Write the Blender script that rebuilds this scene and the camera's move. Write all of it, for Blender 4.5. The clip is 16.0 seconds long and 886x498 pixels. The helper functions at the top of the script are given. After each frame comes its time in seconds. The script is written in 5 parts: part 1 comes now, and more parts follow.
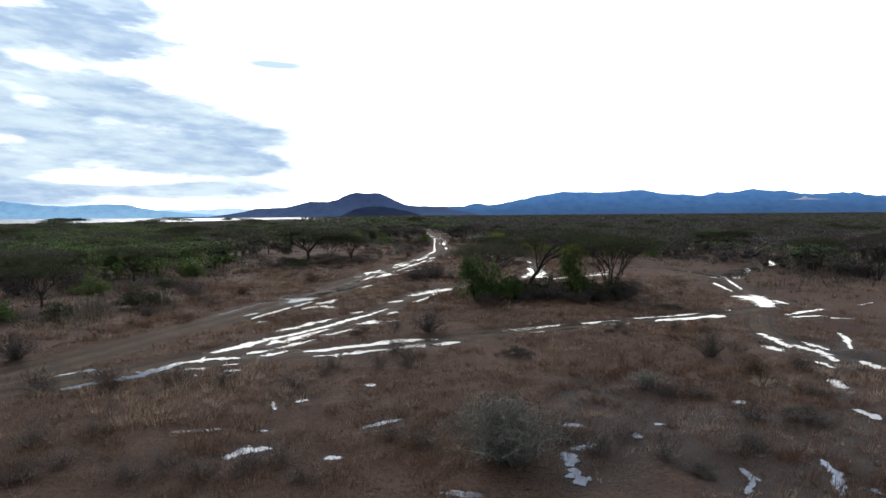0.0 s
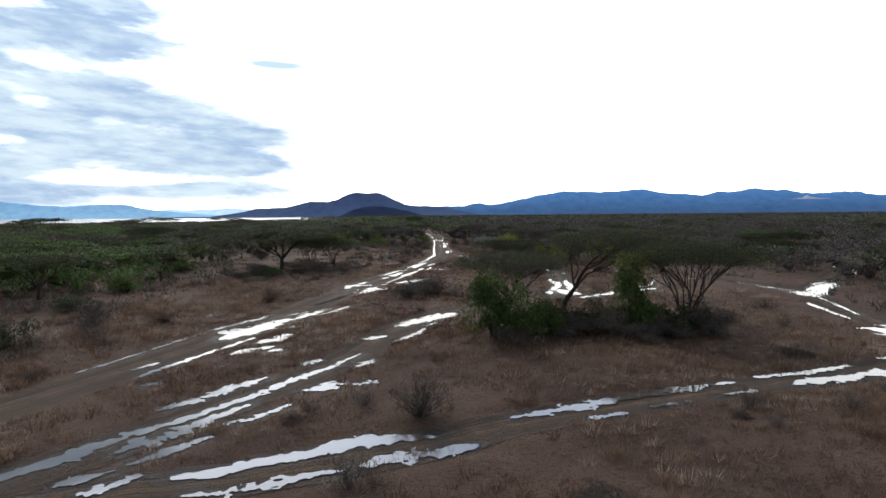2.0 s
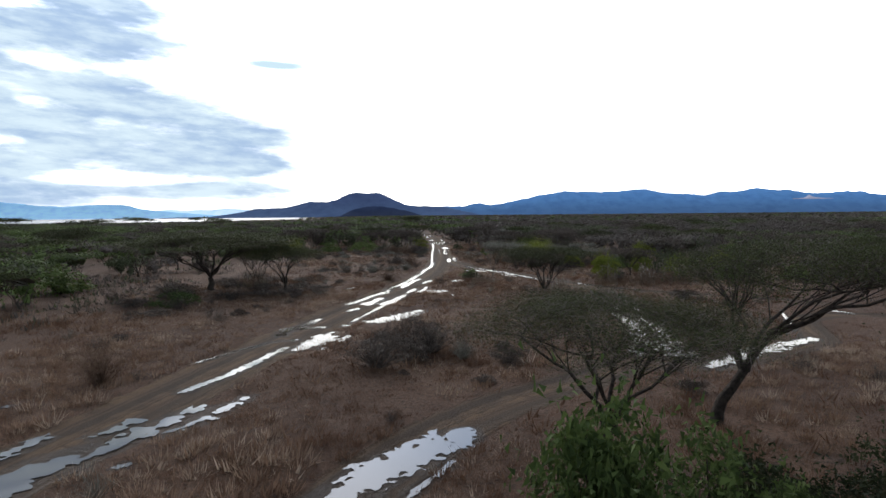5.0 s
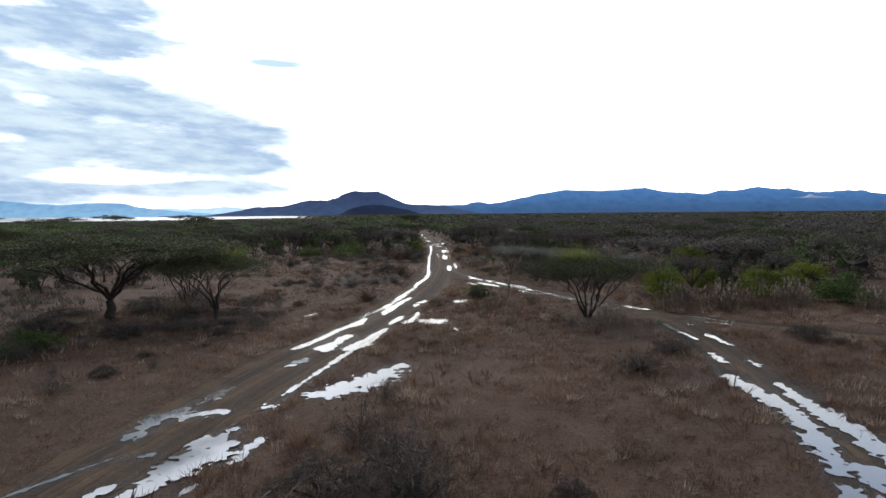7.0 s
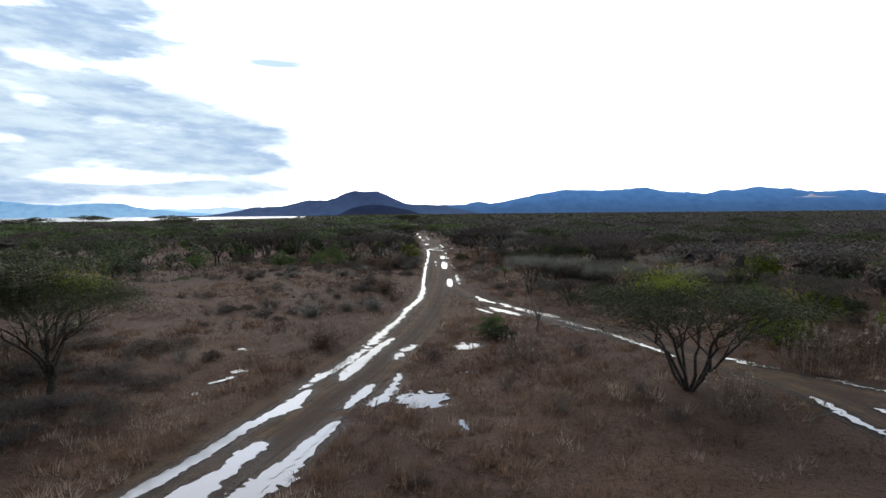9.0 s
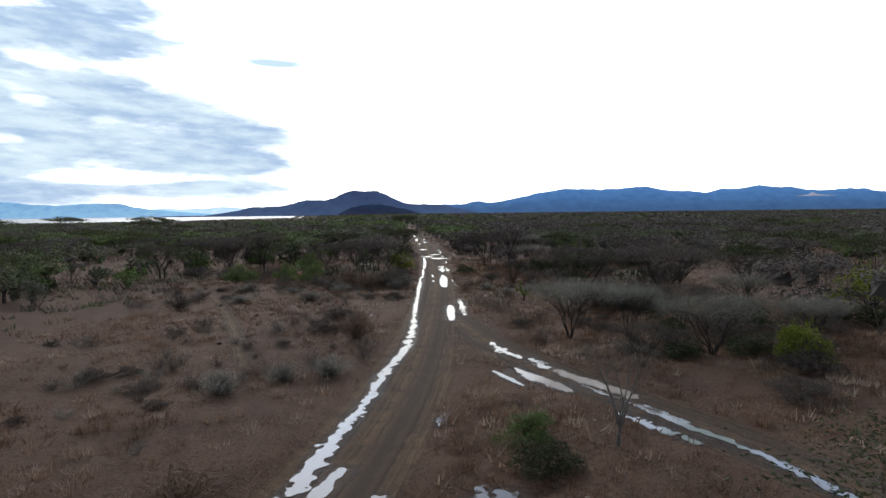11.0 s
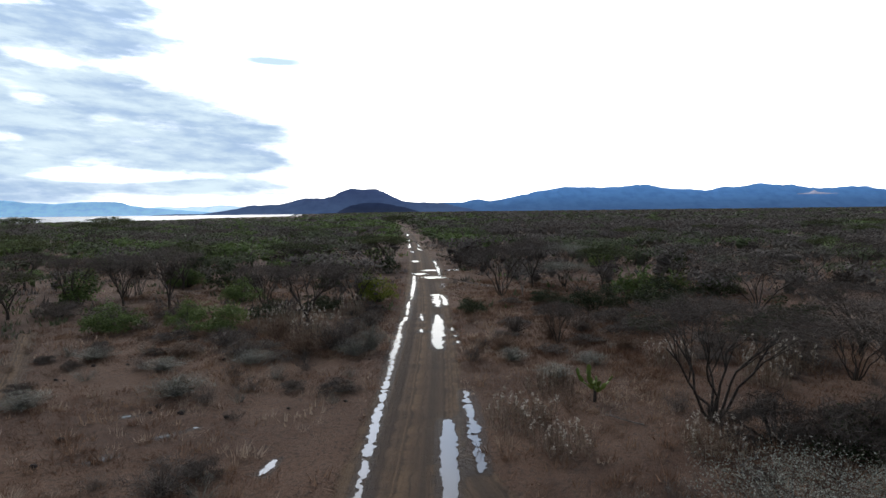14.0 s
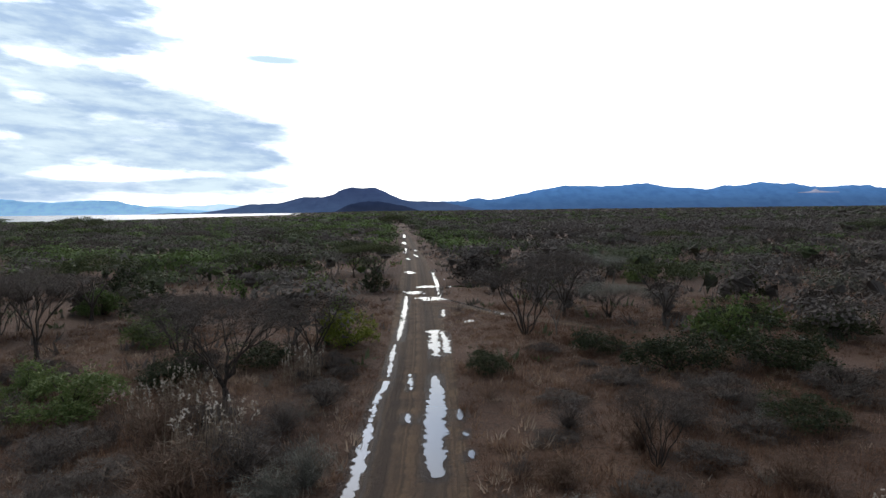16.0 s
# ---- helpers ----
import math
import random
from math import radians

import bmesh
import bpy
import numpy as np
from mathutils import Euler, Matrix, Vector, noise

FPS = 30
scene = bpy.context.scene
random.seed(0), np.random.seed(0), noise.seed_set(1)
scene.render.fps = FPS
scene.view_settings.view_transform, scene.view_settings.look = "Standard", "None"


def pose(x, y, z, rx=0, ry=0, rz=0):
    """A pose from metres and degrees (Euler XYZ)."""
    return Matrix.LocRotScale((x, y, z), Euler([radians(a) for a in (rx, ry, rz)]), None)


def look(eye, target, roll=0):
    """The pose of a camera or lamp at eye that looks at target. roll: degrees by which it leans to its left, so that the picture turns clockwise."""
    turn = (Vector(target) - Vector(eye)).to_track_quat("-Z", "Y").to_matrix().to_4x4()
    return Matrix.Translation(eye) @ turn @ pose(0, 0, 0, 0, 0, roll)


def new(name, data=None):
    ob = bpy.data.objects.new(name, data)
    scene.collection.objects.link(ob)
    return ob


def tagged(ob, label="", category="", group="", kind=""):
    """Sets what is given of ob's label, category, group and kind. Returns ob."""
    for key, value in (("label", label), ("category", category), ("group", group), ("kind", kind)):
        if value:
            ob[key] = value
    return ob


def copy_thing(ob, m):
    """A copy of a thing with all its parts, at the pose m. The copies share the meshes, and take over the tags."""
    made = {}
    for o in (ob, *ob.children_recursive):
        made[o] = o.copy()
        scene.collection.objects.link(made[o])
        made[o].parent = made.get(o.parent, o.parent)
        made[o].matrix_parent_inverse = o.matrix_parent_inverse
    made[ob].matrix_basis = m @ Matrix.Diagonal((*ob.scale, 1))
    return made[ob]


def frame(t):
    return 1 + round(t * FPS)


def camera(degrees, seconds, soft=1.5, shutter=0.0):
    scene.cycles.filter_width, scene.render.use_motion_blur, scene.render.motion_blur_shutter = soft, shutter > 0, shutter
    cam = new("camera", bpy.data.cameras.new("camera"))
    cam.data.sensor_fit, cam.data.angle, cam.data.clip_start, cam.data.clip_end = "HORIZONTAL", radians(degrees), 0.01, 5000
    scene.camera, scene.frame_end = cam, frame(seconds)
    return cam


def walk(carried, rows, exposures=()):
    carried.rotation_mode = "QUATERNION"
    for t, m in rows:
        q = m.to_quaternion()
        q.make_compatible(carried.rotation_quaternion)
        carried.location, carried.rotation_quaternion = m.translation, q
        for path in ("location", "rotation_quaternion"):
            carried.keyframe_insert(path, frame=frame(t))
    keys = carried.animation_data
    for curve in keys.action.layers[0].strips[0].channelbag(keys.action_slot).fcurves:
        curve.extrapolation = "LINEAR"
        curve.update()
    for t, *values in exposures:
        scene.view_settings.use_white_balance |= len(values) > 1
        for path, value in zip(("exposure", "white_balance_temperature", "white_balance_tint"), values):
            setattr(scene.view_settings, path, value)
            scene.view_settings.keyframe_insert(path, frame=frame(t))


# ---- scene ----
cam = camera(74.0, 16.0)
ROWS = [
    (0.0, 0.0, 0.0, 8.05, -0.048, -3.355, 0.408),
    (0.5, -0.05, 4.26, 7.995, -0.048, -3.362, 0.414),
    (1.0, -0.05, 8.57, 7.971, -0.036, -3.38, 0.438),
    (1.5, -0.06, 12.88, 7.886, -0.03, -3.386, 0.45),
    (2.0, -0.06, 17.18, 7.831, -0.006, -3.368, 0.474),
    (2.5, -0.05, 21.47, 7.747, 0.0, -3.337, 0.474),
    (3.0, -0.02, 25.76, 7.702, 0.018, -3.331, 0.504),
    (3.5, -0.05, 30.1, 7.658, 0.024, -3.331, 0.528),
    (4.0, -0.07, 34.42, 7.583, 0.036, -3.307, 0.528),
    (6.5, -0.09, 56.58, 7.423, -0.048, -3.47, 0.444),
    (7.0, -0.03, 60.85, 7.352, -0.042, -3.482, 0.444),
    (7.5, -0.01, 65.09, 7.311, -0.036, -3.476, 0.45),
    (8.0, 0.03, 69.35, 7.275, -0.048, -3.47, 0.468),
    (8.5, 0.07, 73.63, 7.249, -0.06, -3.494, 0.462),
    (9.0, 0.1, 77.86, 7.293, -0.048, -3.488, 0.492),
    (11.5, 0.26, 98.9, 7.724, -0.12, -3.585, 0.648),
    (12.0, 0.34, 103.12, 7.832, -0.132, -3.621, 0.66),
    (12.5, 0.41, 107.36, 7.985, -0.144, -3.621, 0.648),
    (13.0, 0.48, 111.53, 8.078, -0.15, -3.633, 0.648),
    (13.5, 0.56, 115.7, 8.161, -0.156, -3.664, 0.642),
    (14.0, 0.63, 119.9, 8.254, -0.156, -3.724, 0.648),
    (14.5, 0.67, 124.11, 8.347, -0.168, -3.76, 0.648),
    (15.0, 0.68, 128.23, 8.41, -0.168, -3.785, 0.648),
    (15.5, 0.67, 132.31, 8.443, -0.168, -3.821, 0.654),
    (16.0, 0.62, 136.37, 8.556, -0.185, -3.851, 0.642),
]
walk(cam, [(t, pose(x, y, z, 90 + pitch, roll, yaw)) for t, x, y, z, yaw, pitch, roll in ROWS])

# ---- light ----
SUN_AZ, SUN_EL = radians(-22), radians(34)   # ahead of the path, behind thin cloud
SUN_DIR = Vector((math.sin(SUN_AZ) * math.cos(SUN_EL), math.cos(SUN_AZ) * math.cos(SUN_EL), math.sin(SUN_EL)))


class Nodes:
    """Small shorthand for node trees."""

    def __init__(self, tree):
        self.t = tree
        tree.nodes.clear()

    def add(self, kind, **props):
        n = self.t.nodes.new(kind)
        for k, v in props.items():
            if k == "operation":
                n.operation = v
            elif k == "blend_type":
                n.blend_type = v
            elif k == "attribute_name":
                n.attribute_name = v
            elif k == "data_type":
                n.data_type = v
        return n

    def put(self, sock, v):
        if hasattr(v, "is_output"):
            self.t.links.new(v, sock)
        else:
            sock.default_value = v

    def m(self, op, a, b=0.0, c=None):
        n = self.add("ShaderNodeMath", operation=op)
        self.put(n.inputs[0], a)
        self.put(n.inputs[1], b)
        if c is not None:
            self.put(n.inputs[2], c)
        return n.outputs[0]

    def smooth(self, v, lo, hi, a=0.0, b=1.0):
        n = self.add("ShaderNodeMapRange")
        n.interpolation_type = "SMOOTHSTEP"
        self.put(n.inputs["Value"], v)
        for key, val in (("From Min", lo), ("From Max", hi), ("To Min", a), ("To Max", b)):
            self.put(n.inputs[key], val)
        return n.outputs["Result"]

    def mix(self, f, a, b, mode="MIX"):
        n = self.add("ShaderNodeMixRGB", blend_type=mode)
        self.put(n.inputs[0], f)
        for s, v in ((n.inputs[1], a), (n.inputs[2], b)):
            self.put(s, v if hasattr(v, "is_output") else (*v, 1.0))
        return n.outputs[0]

    def noise(self, vec, scale, detail=3.0, rough=0.55):
        n = self.add("ShaderNodeTexNoise")
        if vec is not None:
            self.put(n.inputs["Vector"], vec)
        n.inputs["Scale"].default_value = scale
        n.inputs["Detail"].default_value = detail
        n.inputs["Roughness"].default_value = rough
        return n.outputs["Fac"]

    def attr(self, name):
        return self.add("ShaderNodeAttribute", attribute_name=name).outputs["Fac"]


def sky_world():
    world = bpy.data.worlds.new("sky")
    scene.world = world
    world.use_nodes = True
    n = Nodes(world.node_tree)
    way = n.add("ShaderNodeTexCoord").outputs["Generated"]
    sep = n.add("ShaderNodeSeparateXYZ")
    n.put(sep.inputs[0], way)
    x, y, z = sep.outputs
    az = n.m("ARCTAN2", x, y)
    el = n.m("ARCSINE", z)
    clear = n.add("ShaderNodeTexSky")
    clear.sky_type = "NISHITA"
    clear.sun_disc = False
    clear.sun_elevation, clear.sun_rotation = SUN_EL, SUN_AZ
    base = n.mix(1.0, clear.outputs[0], (SKY_GAIN, SKY_GAIN, SKY_GAIN), "MULTIPLY")
    # thin bright cloud low round the hidden sun, bluer and dimmer upwards and behind
    around = n.m("ABSOLUTE", n.m("SUBTRACT", az, 0.1))
    front = n.smooth(around, 2.3, 0.5)
    low = n.smooth(el, 0.40, 0.17)
    between = n.smooth(el, 0.62, 0.32)
    high = n.smooth(el, 1.05, 0.30)
    col = n.mix(n.m("MULTIPLY", high, n.m("ADD", 0.25, n.m("MULTIPLY", front, 0.75))), (0.15, 0.16, 0.185), HIGH_SKY)
    col = n.mix(n.m("MULTIPLY", between, front), col, (1.25, 1.62, 2.25))
    col = n.mix(n.m("MULTIPLY", low, front), col, (GLOW, GLOW, GLOW * 0.97))
    col = n.mix(1.0, base, col, "ADD")
    # the sun's own glare spread by the cloud in front of it
    toward = n.add("ShaderNodeVectorMath", operation="DOT_PRODUCT")
    n.put(toward.inputs[0], way)
    toward.inputs[1].default_value = SUN_DIR
    col = n.mix(n.smooth(toward.outputs["Value"], 0.895, 0.99), col, n.mix(1.0, col, (2.3, 2.3, 2.35), "ADD"))
    # layered grey-blue cloud bank over the lake
    flow = n.add("ShaderNodeCombineXYZ")
    n.put(flow.inputs[0], n.m("MULTIPLY", az, 4.6))
    n.put(flow.inputs[1], n.m("MULTIPLY", n.m("ADD", el, n.m("MULTIPLY", az, 0.05)), 19.0))
    flow.inputs[2].default_value = 6.1
    streak = n.noise(flow.outputs[0], 1.5, 7.0, 0.60)
    tall = n.m("MULTIPLY", n.smooth(el, 0.02, 0.085, 0.50, 1.0), n.smooth(el, 0.42, 0.34))
    # the bank's right edge leans back as it rises
    edge = n.m("ADD", -0.19, n.m("MULTIPLY", n.smooth(el, 0.11, 0.20), -0.19))
    side = n.smooth(n.m("SUBTRACT", az, edge), 0.13, -0.15)
    dens = n.m("ADD", n.m("ADD", 0.15, n.m("MULTIPLY", streak, 0.8)), n.m("MULTIPLY", n.m("SUBTRACT", n.m("MULTIPLY", side, tall), 1.0), 0.48))
    # brighter breaks between its layers, and a veil below it
    for (ca, ce, wa, we, lift) in ((-0.40, 0.205, 0.22, 0.022, -0.13), (-0.66, 0.298, 0.10, 0.022, -0.24), (-0.60, 0.155, 0.06, 0.012, -0.14), (-0.66, 0.108, 0.05, 0.010, -0.14),
                                   (-0.50, 0.058, 0.14, 0.012, -0.14), (-0.62, 0.032, 0.20, 0.018, 0.17), (-0.36, 0.044, 0.12, 0.012, 0.08)):
        da = n.m("DIVIDE", n.m("SUBTRACT", az, ca), wa)
        de = n.m("DIVIDE", n.m("SUBTRACT", el, ce), we)
        here = n.smooth(n.m("ADD", n.m("ADD", n.m("MULTIPLY", da, da), n.m("MULTIPLY", de, de)), n.m("MULTIPLY", n.m("SUBTRACT", streak, 0.5), 2.0)), 1.3, 0.0)
        dens = n.m("ADD", dens, n.m("MULTIPLY", here, lift))
    bank = n.smooth(dens, 0.10, 0.52)
    shade = n.mix(n.smooth(n.noise(flow.outputs[0], 2.2, 5.0, 0.6), 0.32, 0.68), (0.34, 0.50, 0.74), (0.68, 0.84, 0.95))
    col = n.mix(n.m("MULTIPLY", bank, 0.97), col, shade)
    # a thin blue gap high on the other side, and one small cloudlet
    for (ca, ce, wa, we, tint) in ((0.43, 0.350, 0.075, 0.045, (0.66, 0.92, 1.0)), (-0.275, 0.238, 0.060, 0.008, (0.56, 0.76, 0.88))):
        da = n.m("DIVIDE", n.m("SUBTRACT", az, ca), wa)
        de = n.m("DIVIDE", n.m("SUBTRACT", el, ce), we)
        d2 = n.m("ADD", n.m("MULTIPLY", da, da), n.m("MULTIPLY", de, de))
        spot = n.smooth(n.m("ADD", d2, n.m("MULTIPLY", n.m("SUBTRACT", streak, 0.5), 2.0)), 1.3, 0.1, 0.0, 0.97)
        col = n.mix(spot, col, tint)
    bg = n.add("ShaderNodeBackground")
    n.put(bg.inputs[0], col)
    bg.inputs[1].default_value = 1.0
    out = n.add("ShaderNodeOutputWorld")
    n.put(out.inputs[0], bg.outputs[0])


SKY_GAIN, GLOW, HIGH_SKY = 0.02, 2.6, (0.60, 0.69, 0.83)
sky_world()
sun = bpy.data.lights.new("sun", "SUN")
sun.energy, sun.angle, sun.color = 1.3, radians(8), (1.0, 0.93, 0.84)
new("sun", sun).matrix_world = look(SUN_DIR * 100, (0, 0, 0))


# ---- materials ----
def material(name):
    ma = bpy.data.materials.new(name)
    ma.use_nodes = True
    return ma, Nodes(ma.node_tree)


def finish(n, color, rough=0.8, bump=None, strength=0.3, distance=0.02, thin=0.0, spec=0.3):
    p = n.add("ShaderNodeBsdfPrincipled")
    n.put(p.inputs["Base Color"], color if hasattr(color, "is_output") else (*color, 1.0))
    n.put(p.inputs["Roughness"], rough)
    n.put(p.inputs["Specular IOR Level"], spec)
    if bump is not None:
        b = n.add("ShaderNodeBump")
        b.inputs["Strength"].default_value = strength
        b.inputs["Distance"].default_value = distance
        n.put(b.inputs["Height"], bump)
        n.put(p.inputs["Normal"], b.outputs[0])
    sh = p.outputs[0]
    if thin:
        tr = n.add("ShaderNodeBsdfTranslucent")
        n.put(tr.inputs[0], color if hasattr(color, "is_output") else (*color, 1.0))
        mx = n.add("ShaderNodeMixShader")
        mx.inputs[0].default_value = thin
        n.put(mx.inputs[1], sh)
        n.put(mx.inputs[2], tr.outputs[0])
        sh = mx.outputs[0]
    out = n.add("ShaderNodeOutputMaterial")
    n.put(out.inputs[0], sh)


def foliage(name, dark, mid, light, thin=0.25, rough=0.65):
    """Leaves or stalks: a tone per piece, a drift per plant, patches through the crown."""
    ma, n = material(name)
    geo = n.add("ShaderNodeNewGeometry")
    info = n.add("ShaderNodeObjectInfo")
    pos = n.add("ShaderNodeTexCoord").outputs["Object"]
    f = n.m("ADD", n.m("MULTIPLY", geo.outputs["Random Per Island"], 0.55), n.m("MULTIPLY", n.noise(pos, 1.1, 2.0), 0.45))
    f = n.m("ADD", f, n.m("MULTIPLY", n.m("SUBTRACT", info.outputs["Random"], 0.5), 0.35))
    c = n.mix(n.smooth(f, 0.1, 0.55), dark, mid)
    c = n.mix(n.smooth(f, 0.5, 0.95), c, light)
    finish(n, c, rough, thin=thin, spec=0.10)
    return ma


def woodland(name, a, b, c, thin=0.2):
    """Many plants in one mesh: each plant has its own tone."""
    ma, n = material(name)
    geo = n.add("ShaderNodeNewGeometry")
    t = n.attr("tone")
    col = n.mix(n.smooth(t, 0.30, 0.55), a, b)
    col = n.mix(n.smooth(t, 0.60, 0.85), col, c)
    k = n.m("ADD", 0.8, n.m("MULTIPLY", geo.outputs["Random Per Island"], 0.4))
    gray = n.add("ShaderNodeCombineXYZ")
    for i in range(3):
        n.put(gray.inputs[i], k)
    finish(n, n.mix(1.0, col, gray.outputs[0], "MULTIPLY"), 0.85, thin=thin, spec=0.08)
    return ma


def bark(name, a, b):
    ma, n = material(name)
    pos = n.add("ShaderNodeTexCoord").outputs["Object"]
    f = n.noise(pos, 9.0, 4.0)
    finish(n, n.mix(n.smooth(f, 0.3, 0.7), a, b), 0.9, n.noise(pos, 30.0, 3.0), 0.5, 0.02, spec=0.15)
    return ma


def ground_material():
    ma, n = material("savanna soil")
    pos = n.add("ShaderNodeTexCoord").outputs["Object"]
    big = n.noise(pos, 0.09, 4.0)
    mid = n.noise(pos, 0.8, 5.0, 0.6)
    fine = n.noise(pos, 6.5, 5.0, 0.65)
    grit = n.noise(pos, 32.0, 3.0, 0.6)
    soil = n.mix(n.smooth(big, 0.35, 0.65), (0.076, 0.041, 0.027), (0.122, 0.070, 0.045))
    soil = n.mix(n.smooth(mid, 0.48, 0.72, 0.0, 0.7), soil, (0.138, 0.088, 0.062))
    soil = n.mix(n.smooth(fine, 0.48, 0.66, 0.0, 0.80), soil, (0.026, 0.017, 0.013))
    soil = n.mix(n.smooth(grit, 0.52, 0.68, 0.0, 0.75), soil, (0.205, 0.142, 0.102))
    mud = n.attr("mud")
    lane = n.attr("lane")
    damp = n.attr("damp")
    wob = n.m("ADD", lane, n.m("MULTIPLY", n.m("SUBTRACT", mid, 0.5), 0.5))
    line = n.add("ShaderNodeCombineXYZ")
    n.put(line.inputs[0], n.m("MULTIPLY", wob, 1.9))
    stripes = n.noise(line.outputs[0], 1.0, 2.0, 0.7)
    track = n.mix(n.smooth(n.m("ADD", n.m("MULTIPLY", stripes, 0.6), n.m("MULTIPLY", mid, 0.4)), 0.38, 0.62), (0.075, 0.050, 0.035), (0.145, 0.098, 0.062))
    across = n.m("ABSOLUTE", n.m("ADD", wob, 0.12))
    wheel = n.m("MULTIPLY", n.smooth(across, 0.35, 0.75), n.smooth(across, 1.35, 0.95))
    track = n.mix(n.m("MULTIPLY", wheel, 0.62), track, (0.050, 0.037, 0.030))
    crown = n.m("ADD", n.smooth(across, 0.42, 0.12), n.m("MULTIPLY", n.smooth(across, 1.25, 1.6), 0.8))
    track = n.mix(n.m("MULTIPLY", crown, n.smooth(mid, 0.38, 0.62, 0.15, 0.6)), track, (0.185, 0.118, 0.066))
    track = n.mix(n.smooth(fine, 0.45, 0.75, 0.0, 0.6), track, (0.075, 0.054, 0.040))
    track = n.mix(n.smooth(big, 0.55, 0.75, 0.0, 0.5), track, (0.135, 0.092, 0.056))
    f = n.smooth(n.m("ADD", mud, n.m("MULTIPLY", n.m("SUBTRACT", n.m("ADD", n.m("MULTIPLY", mid, 0.6), n.m("MULTIPLY", fine, 0.4)), 0.5), 1.1)), 0.35, 0.65)
    col = n.mix(f, soil, track)
    wet = n.smooth(n.m("ADD", damp, n.m("MULTIPLY", n.m("SUBTRACT", fine, 0.5), 0.9)), 0.35, 0.7)
    col = n.mix(wet, col, n.mix(1.0, col, (0.46, 0.42, 0.40), "MULTIPLY"))
    rough = n.m("SUBTRACT", 0.95, n.m("MULTIPLY", wet, 0.25))
    groove = n.add("ShaderNodeCombineXYZ")
    n.put(groove.inputs[0], n.m("MULTIPLY", n.m("ADD", lane, n.m("MULTIPLY", n.m("SUBTRACT", mid, 0.5), 0.35)), 4.5))
    n.put(groove.inputs[1], n.m("MULTIPLY", mid, 1.2))
    tread = n.noise(groove.outputs[0], 1.0, 4.0, 0.65)
    col = n.mix(n.m("MULTIPLY", f, n.smooth(tread, 0.50, 0.62, 0.0, 0.55)), col, (0.042, 0.030, 0.023))
    bump = n.m("ADD", n.m("MULTIPLY", fine, 0.7), n.m("MULTIPLY", grit, 0.3))
    bump = n.m("ADD", bump, n.m("MULTIPLY", n.m("MULTIPLY", f, tread), 1.3))
    finish(n, col, rough, bump, 1.0, 0.16, spec=0.2)
    return ma


def water_material(name, color, ripple, scale, rough=0.03, wave=0.01):
    ma, n = material(name)
    pos = n.add("ShaderNodeTexCoord").outputs["Object"]
    finish(n, color, rough, n.noise(pos, scale, 2.0), ripple, wave, spec=0.5)
    return ma


def painted_haze_material(name, top, foot, glow, hi):
    """A plain distant backdrop: air haze painted into its base colour and its glow."""
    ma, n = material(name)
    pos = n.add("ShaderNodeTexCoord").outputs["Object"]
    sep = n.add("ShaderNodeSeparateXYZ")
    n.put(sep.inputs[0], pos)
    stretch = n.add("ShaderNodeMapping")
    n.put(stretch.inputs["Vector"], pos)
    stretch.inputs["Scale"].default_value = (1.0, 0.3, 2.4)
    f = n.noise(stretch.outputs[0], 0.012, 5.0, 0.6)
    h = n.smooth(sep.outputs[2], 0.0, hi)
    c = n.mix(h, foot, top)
    # gully shading painted in as darker noise streaks
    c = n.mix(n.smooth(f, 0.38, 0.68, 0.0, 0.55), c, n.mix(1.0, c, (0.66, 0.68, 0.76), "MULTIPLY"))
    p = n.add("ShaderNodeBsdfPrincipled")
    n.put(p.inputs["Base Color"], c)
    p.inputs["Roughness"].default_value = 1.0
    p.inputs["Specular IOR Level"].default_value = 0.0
    # the hills glow in their own colour, standing in for lit air
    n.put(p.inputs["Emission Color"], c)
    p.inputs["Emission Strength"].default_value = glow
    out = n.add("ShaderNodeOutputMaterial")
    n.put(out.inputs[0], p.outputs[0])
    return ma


M_GROUND = ground_material()
M_PUDDLE = water_material("muddy rainwater", (0.090, 0.075, 0.064), 0.02, 3.0)
M_SILT = water_material("silty rainwater", (0.20, 0.155, 0.12), 0.02, 3.0, 0.12)
M_LAKE = water_material("lake water", (0.05, 0.07, 0.09), 1.0, 0.3, 0.35, 1.6)
M_BARK = bark("acacia bark", (0.030, 0.024, 0.020), (0.075, 0.060, 0.050))
M_PALE_BARK = bark("grey twig bark", (0.10, 0.09, 0.08), (0.20, 0.18, 0.16))
M_OLIVE = foliage("acacia leaf", (0.030, 0.036, 0.017), (0.058, 0.068, 0.030), (0.105, 0.118, 0.050))
# M_OLIVE's tones raised by about half, for one crown
M_LIGHT_OLIVE = foliage("fine acacia leaf", (0.048, 0.057, 0.024), (0.088, 0.102, 0.044), (0.150, 0.165, 0.070))
M_DRY = foliage("bare thorn twigs", (0.058, 0.047, 0.041), (0.110, 0.091, 0.078), (0.19, 0.160, 0.134), 0.05, 0.85)
M_GREY = foliage("grey-green leaf", (0.130, 0.134, 0.108), (0.25, 0.252, 0.210), (0.42, 0.42, 0.36))
M_GREEN = foliage("bush leaf", (0.042, 0.064, 0.022), (0.100, 0.142, 0.044), (0.205, 0.250, 0.092))
M_LIME = foliage("fresh yellow-green leaf", (0.072, 0.096, 0.017), (0.17, 0.20, 0.033), (0.30, 0.32, 0.058))
M_DARKGREEN = foliage("dark thicket leaf", (0.022, 0.028, 0.014), (0.044, 0.053, 0.025), (0.085, 0.090, 0.042))
